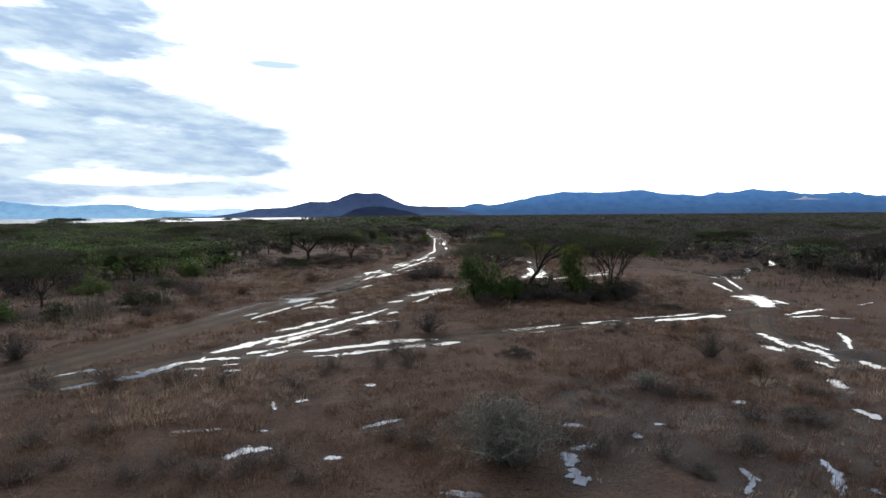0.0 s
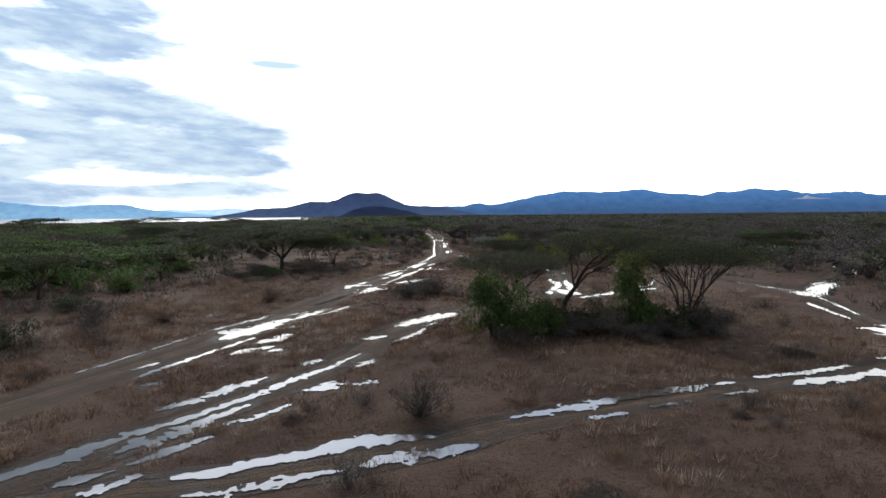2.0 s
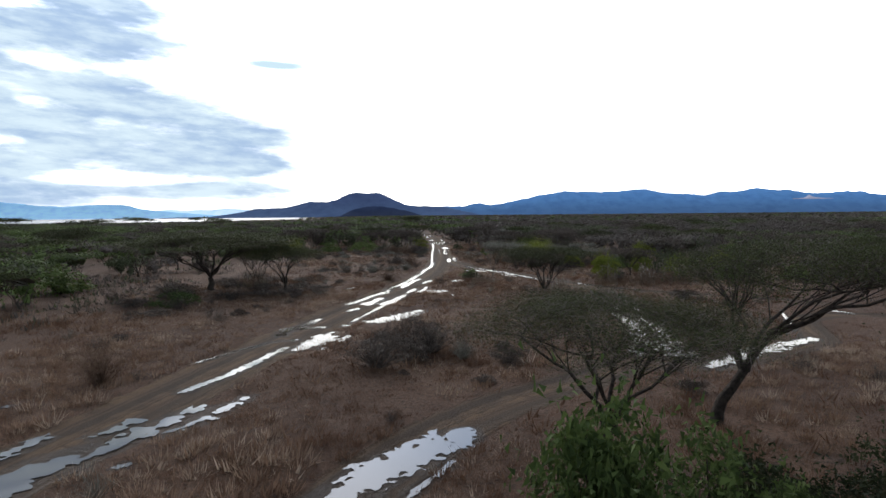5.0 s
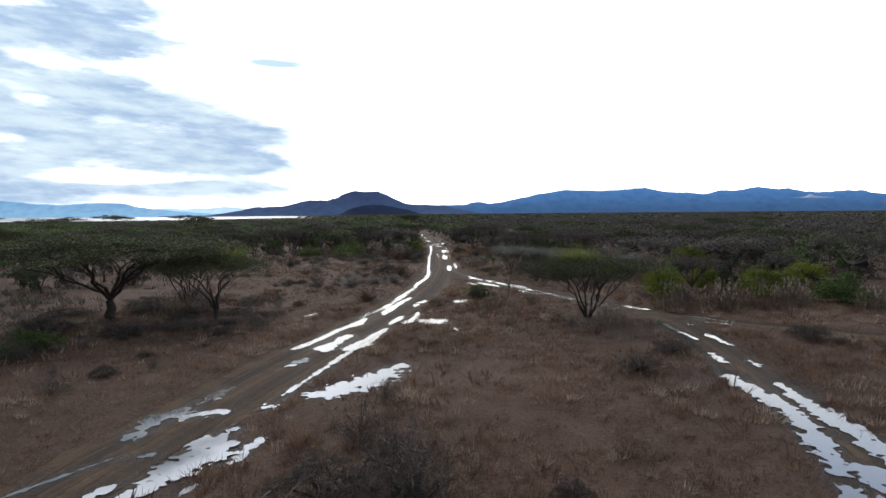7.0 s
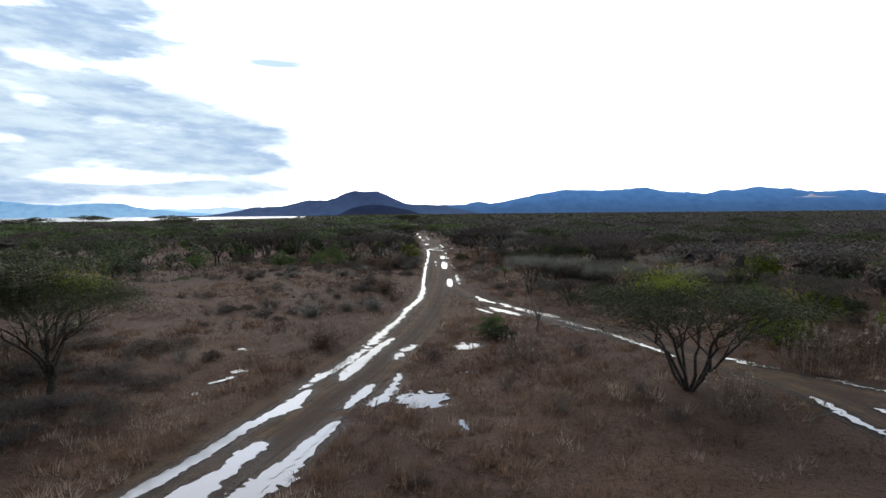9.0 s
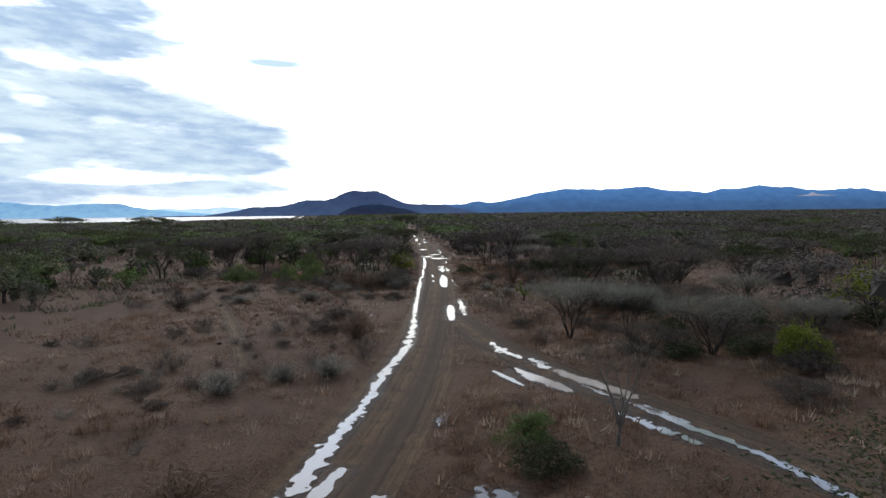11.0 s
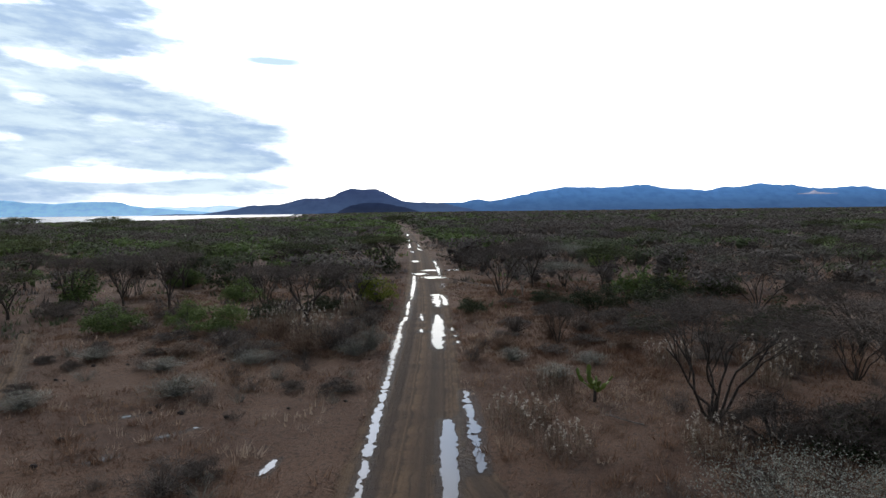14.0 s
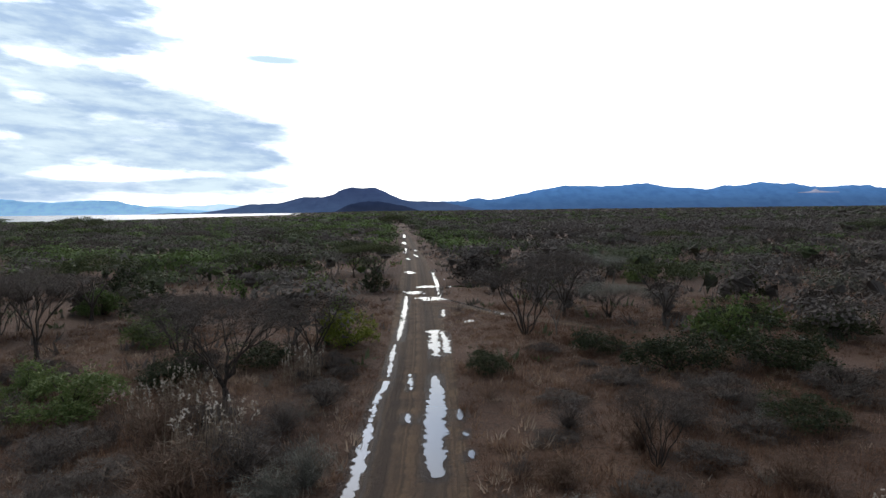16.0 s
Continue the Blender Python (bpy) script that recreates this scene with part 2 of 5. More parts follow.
M_STRAW = foliage("dry straw stalk", (0.22, 0.18, 0.135), (0.38, 0.33, 0.27), (0.55, 0.50, 0.43), 0.25, 0.85)
M_SCRUB = foliage("brown dwarf scrub", (0.072, 0.045, 0.032), (0.145, 0.094, 0.066), (0.25, 0.175, 0.128), 0.25, 0.9)
M_TWIGS = foliage("pale grey twigs", (0.10, 0.096, 0.080), (0.20, 0.192, 0.160), (0.32, 0.31, 0.265), 0.15, 0.85)
M_STALK = foliage("dry weed stalk", (0.10, 0.072, 0.053), (0.20, 0.150, 0.110), (0.33, 0.265, 0.20), 0.2, 0.85)
M_TURF = woodland("dry grass", (0.128, 0.074, 0.050), (0.238, 0.154, 0.106), (0.41, 0.320, 0.245), 0.35)
M_WOODS = woodland("thorn woodland", (0.125, 0.108, 0.096), (0.092, 0.108, 0.060), (0.120, 0.170, 0.056), 0.10)
M_CACTUS = foliage("cactus pad", (0.05, 0.08, 0.02), (0.12, 0.16, 0.035), (0.27, 0.30, 0.07), 0.0, 0.5)
M_STONE = bark("dark clod", (0.025, 0.020, 0.018), (0.06, 0.048, 0.042))
M_NEST = bark("woven straw nest", (0.30, 0.25, 0.18), (0.48, 0.42, 0.33))


# ---- ground, tracks and water ----
def value_noise(x, y, size, seed):
    """Smooth noise, -1 to 1, with lumps about size metres across."""
    u, v = np.asarray(x, float) / size, np.asarray(y, float) / size
    i, j = np.floor(u).astype(np.int64), np.floor(v).astype(np.int64)
    fu, fv = u - i, v - j
    fu, fv = fu * fu * (3 - 2 * fu), fv * fv * (3 - 2 * fv)

    def h(a, b):
        k = (a * 374761393 + b * 668265263 + seed * 974634777) & 0x7FFFFFFF
        k = ((k ^ (k >> 13)) * 1274126177) & 0x7FFFFFFF
        return ((k ^ (k >> 16)) & 0xFFFF) / 32767.5 - 1
    return (h(i, j) * (1 - fu) + h(i + 1, j) * fu) * (1 - fv) + (h(i, j + 1) * (1 - fu) + h(i + 1, j + 1) * fu) * fv


def ease(v, a, b):
    s = np.clip((np.asarray(v, float) - a) / (b - a), 0, 1)
    return s * s * (3 - 2 * s)


def curve_points(pts, step=1.8):
    """A smooth line (Catmull-Rom) through a few points."""
    p = np.array(pts, float)
    p = np.vstack([2 * p[0] - p[1], p, 2 * p[-1] - p[-2]])
    out = []
    for i in range(1, len(p) - 2):
        a, b, c, d = p[i - 1:i + 3]
        k = max(2, int(np.linalg.norm(c - b) / step))
        t = (np.arange(k) / k)[:, None]
        out.append(0.5 * (2 * b + (c - a) * t + (2 * a - 5 * b + 4 * c - d) * t * t + (3 * b - a - 3 * c + d) * t ** 3))
    return np.vstack(out + [p[-2][None]])


MAIN = [(-34, 14), (-27, 22), (-22, 30), (-18.2, 41), (-14.7, 52.5), (-12.4, 63), (-10.6, 73), (-8.9, 83), (-6.8, 93), (-3.8, 106), (-1.8, 118),
        (-0.8, 132), (-0.5, 150), (-0.8, 170), (-1.8, 193), (-3.6, 230), (-6.5, 270), (-10.5, 322), (-18, 400), (-34, 560)]
MIDDLE = [(-22, 24), (-18.4, 27.7), (-15, 31.9), (-12, 36), (-9.5, 40.5), (-7, 44.7), (-5, 50), (-3.6, 56), (-1, 61.8), (2, 65.8), (7, 70), (11.3, 74.5),
          (12.8, 80), (13.9, 88), (15.0, 95), (15.0, 101), (12.2, 108.5), (9, 115.5), (6, 121), (3.2, 128), (0.8, 138)]
CROSS = [(-18, 28.6), (-12, 32.6), (-6, 34.4), (-2, 36), (3, 38.9), (10, 41.8), (17.5, 44.5), (24, 47), (28.5, 50.8), (30.5, 57.5), (34, 71), (36.5, 75.5),
         (42, 82), (52, 94), (61.6, 105.5), (80, 128)]
LOOP = [(10, 72), (13, 71.6), (17, 74), (21.6, 77), (25, 84), (30, 85), (33, 82), (35.5, 75)]
FLOODED = [(25, 26), (22.4, 31), (21.3, 35), (22, 40), (25, 46)]
EASTERN = [(13.2, 106), (17, 101), (22, 96.5), (30, 91)]
SHEEP_TRAIL = [(-10, 124), (-12.6, 130.8), (-14.8, 136), (-18.5, 144), (-21.5, 149.7), (-28, 160)]
SIDE_PATH = [(-0.5, 189), (3, 186.5), (8, 181), (14, 176)]
TRACKS = [(MAIN, 1.95), (MIDDLE, 1.35), (CROSS, 1.25), (LOOP, 1.1), (FLOODED, 1.0), (EASTERN, 1.2), (SHEEP_TRAIL, 0.55), (SIDE_PATH, 0.6)]
LINES = [(curve_points(p), w) for p, w in TRACKS]


def offsets(x, y, line):
    """Distance from a line, and the signed distance (right of it positive)."""
    best = np.full(x.shape, 1e9)
    sign = np.zeros(x.shape)
    for a, b in zip(line[:-1], line[1:]):
        d = b - a
        k = np.clip(((x - a[0]) * d[0] + (y - a[1]) * d[1]) / (d @ d), 0, 1)
        px, py = x - a[0] - k * d[0], y - a[1] - k * d[1]
        q = np.hypot(px, py)
        hit = q < best
        best[hit] = q[hit]
        sign[hit] = np.sign(px * d[1] - py * d[0])[hit]
    return best, best * sign


PUDDLES, SHORES = [], []   # (width, spine) and how ragged each shore is, filled before the ground is laid


def puddle(width, *spine, ragged=1.0, silty=False):
    """Water along a spine: one breadth, thinner at both ends, or a breadth at each point of the spine."""
    line = np.array(spine, float)
    if hasattr(width, "__len__"):
        breadths = np.array(width, float)
    else:
        way = np.linspace(0, 1, 7)
        far = np.linspace(0, 1, len(line))
        if len(line) == 2:
            line = np.column_stack([np.interp(way, far, line[:, k]) for k in (0, 1)])
        lap = np.linspace(0, 1, len(line))
        breadths = width * (0.62 + 0.38 * np.sin(np.pi * lap) ** 0.7)
    PUDDLES.append((float(breadths.max()), line))
    SHORES.append((ragged, breadths, silty))


def nearness(x, y, line, breadths):
    """Distance from a line in halves of its breadth there."""
    best = np.full(x.shape, 1e9)
    for a, b, u, v in zip(line[:-1], line[1:], breadths[:-1], breadths[1:]):
        d = b - a
        k = np.clip(((x - a[0]) * d[0] + (y - a[1]) * d[1]) / (d @ d + 1e-9), 0, 1)
        best = np.minimum(best, np.hypot(x - a[0] - k * d[0], y - a[1] - k * d[1]) / (0.5 * (u + (v - u) * k)))
    return best


puddle(0.27, (12.5, 16.6), (12.5, 16.3))
puddle(0.38, (0.0, 16.6), (1.0, 16.4))
puddle(0.34, (9.3, 18.0), (9.3, 17.3), (8.7, 16.4))
puddle(0.38, (12.2, 18.5), (12.0, 17.6), (11.3, 16.3))
puddle(0.29, (-3.9, 19.1), (-3.5, 19.1))
puddle(0.73, (4.1, 19.2), (4.1, 18.1), (4.1, 17.2))
puddle(0.52, (-7.2, 19.3), (-6.7, 19.8), (-6.1, 19.9))
puddle(0.43, (4.4, 19.7), (5.3, 20.0))
puddle(0.33, (6.9, 20.9), (7.0, 20.7))
puddle(0.25, (-10.1, 21.5), (-8.2, 21.8))
puddle(0.23, (-7.0, 21.6), (-6.6, 21.6))
puddle(0.36, (-3.0, 21.9), (-1.7, 22.7))
puddle(0.48, (4.6, 22.0), (5.2, 21.8))
puddle(0.31, (8.1, 22.0), (8.4, 21.9))
puddle(0.56, (16.8, 23.3), (16.9, 22.3))
puddle(0.39, (12.3, 24.4), (12.7, 24.5))
puddle(0.20, (-7.4, 25.0), (-7.0, 24.0))
puddle(0.43, (-6.3, 25.0), (-6.0, 25.3))
puddle(0.91, (-17.6, 27.3), (-15.5, 29.1), (-14.4, 31.9))
puddle(0.44, (-3.5, 27.4), (-3.4, 27.4))
puddle(0.73, (18.5, 27.5), (18.2, 26.3))
puddle(0.33, (-12.9, 29.4), (-12.3, 29.3))
puddle(0.61, (-19.6, 29.4), (-18.5, 30.4))
puddle(0.46, (-11.3, 30.0), (-10.8, 30.3))
puddle(0.43, (-13.5, 30.5), (-12.6, 30.6))
puddle(0.56, (22.4, 31.0), (22.4, 29.7))
puddle(0.41, (20.0, 31.1), (20.1, 30.0))
puddle(0.27, (-11.9, 31.3), (-11.2, 31.5))
puddle(0.79, (-14.3, 31.8), (-13.4, 32.6), (-11.7, 32.8))
puddle(0.46, (21.9, 34.0), (21.2, 31.4))
puddle(0.55, (21.3, 35.2), (21.5, 33.4))
puddle(0.69, (19.5, 35.2), (19.6, 33.9))
puddle(0.48, (22.2, 36.0), (22.5, 34.0))
puddle(0.55, (21.1, 38.6), (20.7, 34.8))
puddle(0.38, (26.3, 38.8), (25.6, 36.9), (24.0, 34.2))
puddle(0.49, (-14.0, 44.1), (-13.6, 44.4))
puddle(0.46, (29.6, 44.2), (31.3, 43.5))
puddle(0.46, (26.6, 44.7), (29.2, 45.2))
puddle(0.48, (26.9, 45.7), (31.3, 48.3))
puddle(0.40, (-15.0, 45.7), (-13.4, 51.3))
puddle(0.32, (-18.6, 46.5), (-18.1, 48.2))
puddle(0.32, (-16.0, 46.9), (-15.4, 48.3))
puddle(0.39, (23.1, 48.0), (23.8, 48.2))
puddle(0.22, (-18.0, 48.4), (-15.9, 58.0))
puddle(1.56, (27.6, 50.0), (28.6, 52.3), (28.7, 55.5), (28.2, 56.0))
puddle(0.27, (36.0, 50.4), (37.9, 51.5))
puddle(0.58, (30.2, 53.1), (30.2, 51.2))
puddle(0.20, (32.0, 53.2), (30.9, 49.7))
puddle(1.17, (29.9, 56.7), (30.0, 54.8), (28.7, 51.2))
puddle(0.39, (-10.9, 57.9), (-10.7, 58.3))
puddle(0.20, (-1.3, 58.1), (0.2, 60.8))
puddle(0.54, (-17.4, 59.0), (-17.3, 59.0))
puddle(0.37, (-9.9, 60.6), (-9.8, 60.7))
puddle(0.21, (-18.6, 62.5), (-18.1, 65.3))
puddle(0.43, (-17.7, 66.2), (-17.5, 66.5))
puddle(0.40, (31.0, 67.1), (29.4, 59.4))
puddle(0.34, (34.3, 70.9), (31.3, 61.3))
puddle(0.97, (12.9, 71.5), (17.0, 74.6), (21.6, 77.5))
puddle(0.25, (-12.8, 73.1), (-11.9, 75.0))
puddle(1.68, (34.2, 74.3), (34.4, 71.0))
puddle(0.69, (38.2, 74.9), (40.3, 77.2))
puddle(0.23, (16.3, 75.1), (22.5, 80.8))
puddle(0.20, (-11.9, 75.4), (-10.1, 78.3))
puddle(1.46, (36.2, 75.5), (41.1, 79.2))
puddle(0.20, (-7.0, 75.9), (-6.8, 76.5))
puddle(0.61, (10.6, 76.2), (10.3, 73.9))
puddle(1.62, (11.9, 76.9), (12.7, 73.8))
puddle(0.44, (-6.4, 77.9), (-6.0, 79.8))
puddle(0.49, (-9.3, 78.4), (-9.0, 78.5))
puddle(0.90, (-10.4, 79.9), (-10.4, 81.9), (-8.4, 82.4))
puddle(1.62, (39.6, 80.2), (42.3, 81.7))
puddle(1.07, (32.7, 82.1), (34.6, 74.7))
puddle(0.67, (-10.1, 82.3), (-9.6, 83.4), (-9.1, 85.5))
puddle(0.64, (-6.9, 82.9), (-6.7, 83.1))
puddle(0.71, (32.3, 83.7), (32.9, 81.2))
puddle(0.32, (-6.6, 84.2), (-3.8, 97.9))
puddle(1.68, (-5.0, 84.4), (-3.7, 85.8), (-2.1, 88.7))
puddle(0.61, (29.3, 87.5), (29.7, 86.1))
puddle(0.22, (25.4, 87.5), (22.6, 81.0))
puddle(0.60, (48.6, 88.1), (55.4, 96.8))
puddle(0.62, (-7.5, 89.0), (-7.1, 90.3))
puddle(0.36, (15.0, 89.4), (14.9, 88.2))
puddle(0.54, (13.8, 90.8), (13.6, 89.0))
puddle(0.87, (51.1, 93.6), (55.4, 98.0))
puddle(0.47, (15.7, 95.7), (15.7, 92.8))
puddle(0.20, (0.7, 98.1), (0.9, 97.2))
puddle(0.30, (15.9, 99.0), (16.0, 98.4))
puddle(0.55, (17.2, 99.6), (18.5, 98.5))
puddle(0.41, (14.3, 99.6), (14.4, 96.4), (14.5, 94.2))
puddle(1.45, (-1.1, 100.3), (-0.3, 100.8))
puddle(0.29, (14.4, 100.3), (14.5, 98.5))
puddle(0.30, (-10.2, 101.4), (-10.0, 101.6))
puddle(0.34, (16.9, 102.1), (19.1, 99.3))
puddle(0.36, (-10.0, 102.9), (-9.4, 103.8))
puddle(0.36, (16.1, 103.2), (17.3, 102.3))
puddle(0.20, (0.8, 104.4), (1.6, 104.5))
puddle(0.57, (-9.5, 104.9), (-9.4, 105.0))
puddle(0.59, (14.1, 106.5), (15.4, 104.6))
puddle(0.58, (-10.9, 109.4), (-10.7, 109.4))
puddle(1.28, (1.0, 109.4), (1.9, 110.0))
puddle(0.35, (-0.0, 115.4), (0.3, 116.6))
puddle(0.42, (6.8, 116.4), (8.5, 113.5))
puddle(0.28, (8.0, 117.4), (8.9, 115.4))
puddle(0.42, (6.3, 120.1), (10.2, 112.3), (11.7, 107.1))
puddle(0.21, (-12.3, 130.5), (-12.1, 130.5))
puddle(0.24, (-5.2, 137.9), (-5.0, 139.0))
puddle(0.28, (-11.2, 139.0), (-10.8, 139.5))
puddle(0.20, (-10.1, 141.1), (-9.5, 141.4))
puddle(0.20, (-9.0, 142.1), (-8.9, 142.1))
puddle(0.26, (-12.4, 143.4), (-12.2, 143.5))
puddle(0.20, (1.6, 156.7), (1.6, 156.0))
puddle(0.20, (1.4, 158.4), (1.5, 158.0))
puddle(0.24, (-0.9, 160.5), (-0.8, 159.5))
puddle(0.20, (1.3, 161.0), (1.3, 159.8))
puddle(0.32, (-2.4, 162.0), (-2.2, 165.2))
puddle(0.25, (-2.2, 166.1), (-2.4, 173.3))
puddle(0.20, (-1.1, 166.5), (-0.9, 163.8))
puddle(0.40, (-2.3, 174.3), (-2.5, 184.6), (-2.9, 194.0))
puddle(0.74, (2.6, 180.8), (2.8, 180.9))
puddle(0.28, (0.7, 186.2), (0.7, 182.7))
puddle(2.20, (-0.6, 192.5), (-0.3, 192.5))
puddle(0.27, (0.5, 192.7), (3.0, 188.5), (5.7, 183.4))
puddle(1.78, (-2.5, 196.4), (-2.3, 196.7))
puddle(1.31, (1.6, 201.0), (3.9, 201.2))
puddle(1.57, (-1.1, 201.2), (-0.9, 201.2))
puddle(0.57, (1.0, 207.8), (3.7, 206.5))
puddle(2.20, (-4.3, 216.2), (-4.0, 216.1))
puddle(0.43, (-0.8, 219.3), (0.1, 202.6), (0.4, 192.9))
puddle(0.70, (-6.1, 241.7), (-5.0, 237.3))
puddle(0.47, (-5.1, 251.1), (-3.7, 243.0))
puddle(0.42, (-5.2, 262.6), (-4.5, 257.6))
puddle(0.70, (-7.3, 266.5), (-6.6, 250.3))
puddle(0.97, (-9.8, 294.5), (-8.4, 279.8))
puddle(0.78, (-12.7, 342.3), (-10.6, 317.6))
puddle((1.00, 0.47), (-4.6, 54.2), (-3.9, 54.8))
puddle((0.26, 0.49, 0.14), (-3.0, 53.2), (-1.9, 55.4), (-1.3, 57.4))
puddle((0.82, 1.73, 1.20), (-3.1, 58.3), (-1.6, 60.7), (0.5, 62.8))
puddle((0.61, 0.71), (-4.1, 44.0), (-3.5, 44.2))
puddle((0.68, 0.59), (-7.4, 48.0), (-6.9, 48.6))
puddle((0.43, 0.53, 0.20), (-4.6, 47.2), (-4.1, 48.1), (-3.9, 48.6))
puddle((0.52, 0.68, 1.22, 0.73, 0.26), (-13.5, 34.4), (-13.0, 35.2), (-12.4, 35.9), (-12.0, 37.0), (-11.4, 37.6), ragged=0.5)
puddle((0.59, 0.52, 0.48, 0.50, 0.49, 0.68, 0.46, 0.20), (-11.5, 38.0), (-10.6, 38.8), (-9.9, 39.9), (-9.1, 41.2), (-8.2, 42.7), (-7.3, 44.7), (-6.1, 46.7), (-4.8, 49.9))
puddle((0.26, 1.02, 1.02, 0.49, 0.22), (-10.9, 36.4), (-10.5, 37.2), (-9.7, 38.1), (-9.1, 39.5), (-8.2, 41.1))
puddle((0.18, 0.52, 0.40, 0.19), (-10.1, 35.3), (-9.5, 36.0), (-9.0, 36.8), (-8.4, 37.6))
puddle((0.28, 0.50, 0.15), (-8.2, 38.9), (-7.4, 39.5), (-6.5, 41.1))
puddle((0.27, 0.70, 0.82, 0.22), (-11.6, 40.6), (-10.7, 41.8), (-9.9, 43.4), (-8.7, 45.2))
puddle((0.33, 0.78, 0.68, 0.73, 1.17, 0.98, 0.27), (-8.1, 34.4), (-7.2, 34.7), (-5.9, 35.4), (-4.5, 36.1), (-3.1, 37.0), (-2.0, 37.3), (-0.5, 37.5), ragged=0.5)
puddle((0.22, 0.66, 0.23), (-10.4, 33.3), (-9.9, 33.7), (-9.4, 34.5))
puddle((0.22, 0.63, 0.16), (-11.4, 33.9), (-10.9, 34.3), (-10.3, 34.9))
puddle((0.18, 0.52, 0.53, 0.50, 0.27), (-7.4, 33.2), (-6.2, 33.4), (-5.4, 33.8), (-4.6, 34.2), (-3.2, 34.8))
puddle((0.23, 0.85, 0.74, 0.22), (-2.7, 35.1), (-1.8, 35.6), (-0.1, 36.1), (1.0, 36.7))
puddle((0.33, 1.15, 0.18), (-6.2, 43.1), (-5.5, 43.6), (-5.1, 44.2))
puddle((0.41, 0.80, 0.51, 0.76, 0.24), (2.6, 39.4), (5.1, 40.4), (7.0, 41.4), (9.9, 42.6), (13.2, 43.8))
puddle((0.31, 0.25), (5.6, 39.2), (7.0, 39.7))
puddle((0.23, 0.37), (8.3, 40.5), (10.0, 41.1))
puddle((0.38, 0.31), (11.5, 41.9), (13.5, 42.4))
puddle((0.32, 0.52, 0.34), (14.7, 44.6), (17.2, 45.2), (20.3, 46.5))
puddle((0.39, 0.78, 1.00), (15.7, 43.4), (18.1, 44.2), (21.4, 45.3))
puddle((0.47, 0.53, 0.58, 0.45, 0.51, 0.84, 0.28), (-8.1, 92.7), (-7.8, 93.7), (-7.3, 95.2), (-7.0, 96.5), (-6.6, 98.0), (-5.8, 99.8), (-5.5, 101.8), ragged=0.45)
puddle((0.19, 0.50, 0.49, 0.60, 0.55, 0.40), (-5.9, 102.0), (-5.4, 104.1), (-4.7, 106.1), (-4.1, 109.7), (-3.6, 113.4), (-3.2, 116.6))
puddle((1.28, 0.97, 0.56, 0.85, 0.79), (-6.5, 92.7), (-6.4, 93.3), (-6.1, 94.2), (-6.0, 95.2), (-5.8, 96.0), ragged=0.45)
puddle((0.96, 1.11, 0.82, 0.62, 0.54, 0.35), (-5.2, 92.7), (-4.7, 93.6), (-4.4, 94.7), (-4.2, 96.0), (-4.0, 96.9), (-3.7, 98.0), ragged=0.45)
puddle((0.25, 0.68, 0.33), (-3.6, 99.6), (-3.3, 101.1), (-3.0, 102.5), ragged=0.45)
puddle((0.42, 0.58, 0.34, 0.26), (-2.6, 99.9), (-2.2, 101.1), (-2.0, 102.7), (-1.9, 104.1))
puddle((0.37, 0.81, 0.57, 0.55, 0.33), (-4.4, 103.4), (-4.2, 105.5), (-3.8, 107.5), (-3.4, 109.6), (-2.9, 111.8), ragged=0.45)
puddle((0.25, 0.64, 0.41), (-2.3, 107.1), (-2.0, 108.7), (-1.5, 110.0))
puddle((0.46, 0.56, 0.53, 0.25), (4.1, 125.2), (3.6, 126.2), (3.2, 127.7), (3.0, 128.8))
puddle((0.44, 0.73, 0.24), (5.2, 123.1), (5.1, 123.8), (4.7, 124.9))
puddle((0.47, 0.79, 0.66, 0.17), (5.5, 119.3), (4.8, 120.5), (4.1, 121.8), (3.7, 123.0), ragged=0.6, silty=True)
puddle((0.83, 0.81, 0.90, 0.56), (7.8, 118.6), (7.2, 119.7), (6.4, 120.8), (5.7, 122.4), ragged=0.6, silty=True)
puddle((0.17, 0.38, 0.14), (3.7, 120.1), (3.1, 121.4), (2.6, 122.5), ragged=0.5)
puddle((0.32, 0.74, 0.38), (0.8, 136.0), (0.8, 139.3), (0.8, 142.5), ragged=0.4)
puddle((0.24, 0.45, 0.25), (1.8, 138.0), (1.8, 141.5), (1.6, 146.3))
puddle((0.44, 0.74, 0.81, 0.76, 0.23), (0.4, 154.8), (0.3, 156.6), (0.3, 159.4), (0.3, 163.0), (0.2, 166.1), ragged=0.5)
puddle((0.39, 0.61, 0.68), (0.2, 170.1), (0.1, 173.2), (0.0, 177.4))
puddle((0.40, 0.47, 0.24), (0.9, 171.0), (0.8, 174.0), (0.6, 177.0))
puddle((0.60, 0.73, 0.71, 0.90, 0.66), (11.1, 77.0), (11.9, 79.2), (12.6, 81.4), (12.6, 83.2), (12.7, 86.5))
puddle((0.98, 0.80, 0.92, 0.61, 0.30), (13.1, 77.1), (13.3, 78.5), (13.6, 80.6), (13.8, 83.2), (14.2, 85.5))
puddle((0.33, 0.91, 0.99, 0.42), (-8.2, 76.2), (-8.0, 77.4), (-7.6, 79.3), (-7.3, 80.6))
puddle((0.91, 2.44, 2.13, 1.42, 0.89), (-14.1, 54.4), (-13.7, 56.2), (-12.9, 57.6), (-12.4, 59.7), (-11.9, 61.0), ragged=0.5)
puddle((0.37, 0.42, 0.38), (-13.1, 51.6), (-12.7, 53.1), (-12.3, 54.4))
puddle((0.49, 0.98, 0.64), (-11.4, 53.0), (-10.9, 53.8), (-10.4, 55.4))
puddle((0.67, 0.95, 0.46), (-12.0, 50.3), (-11.5, 51.0), (-10.5, 51.9))
puddle((0.36, 0.54), (-10.2, 50.6), (-9.7, 51.1))
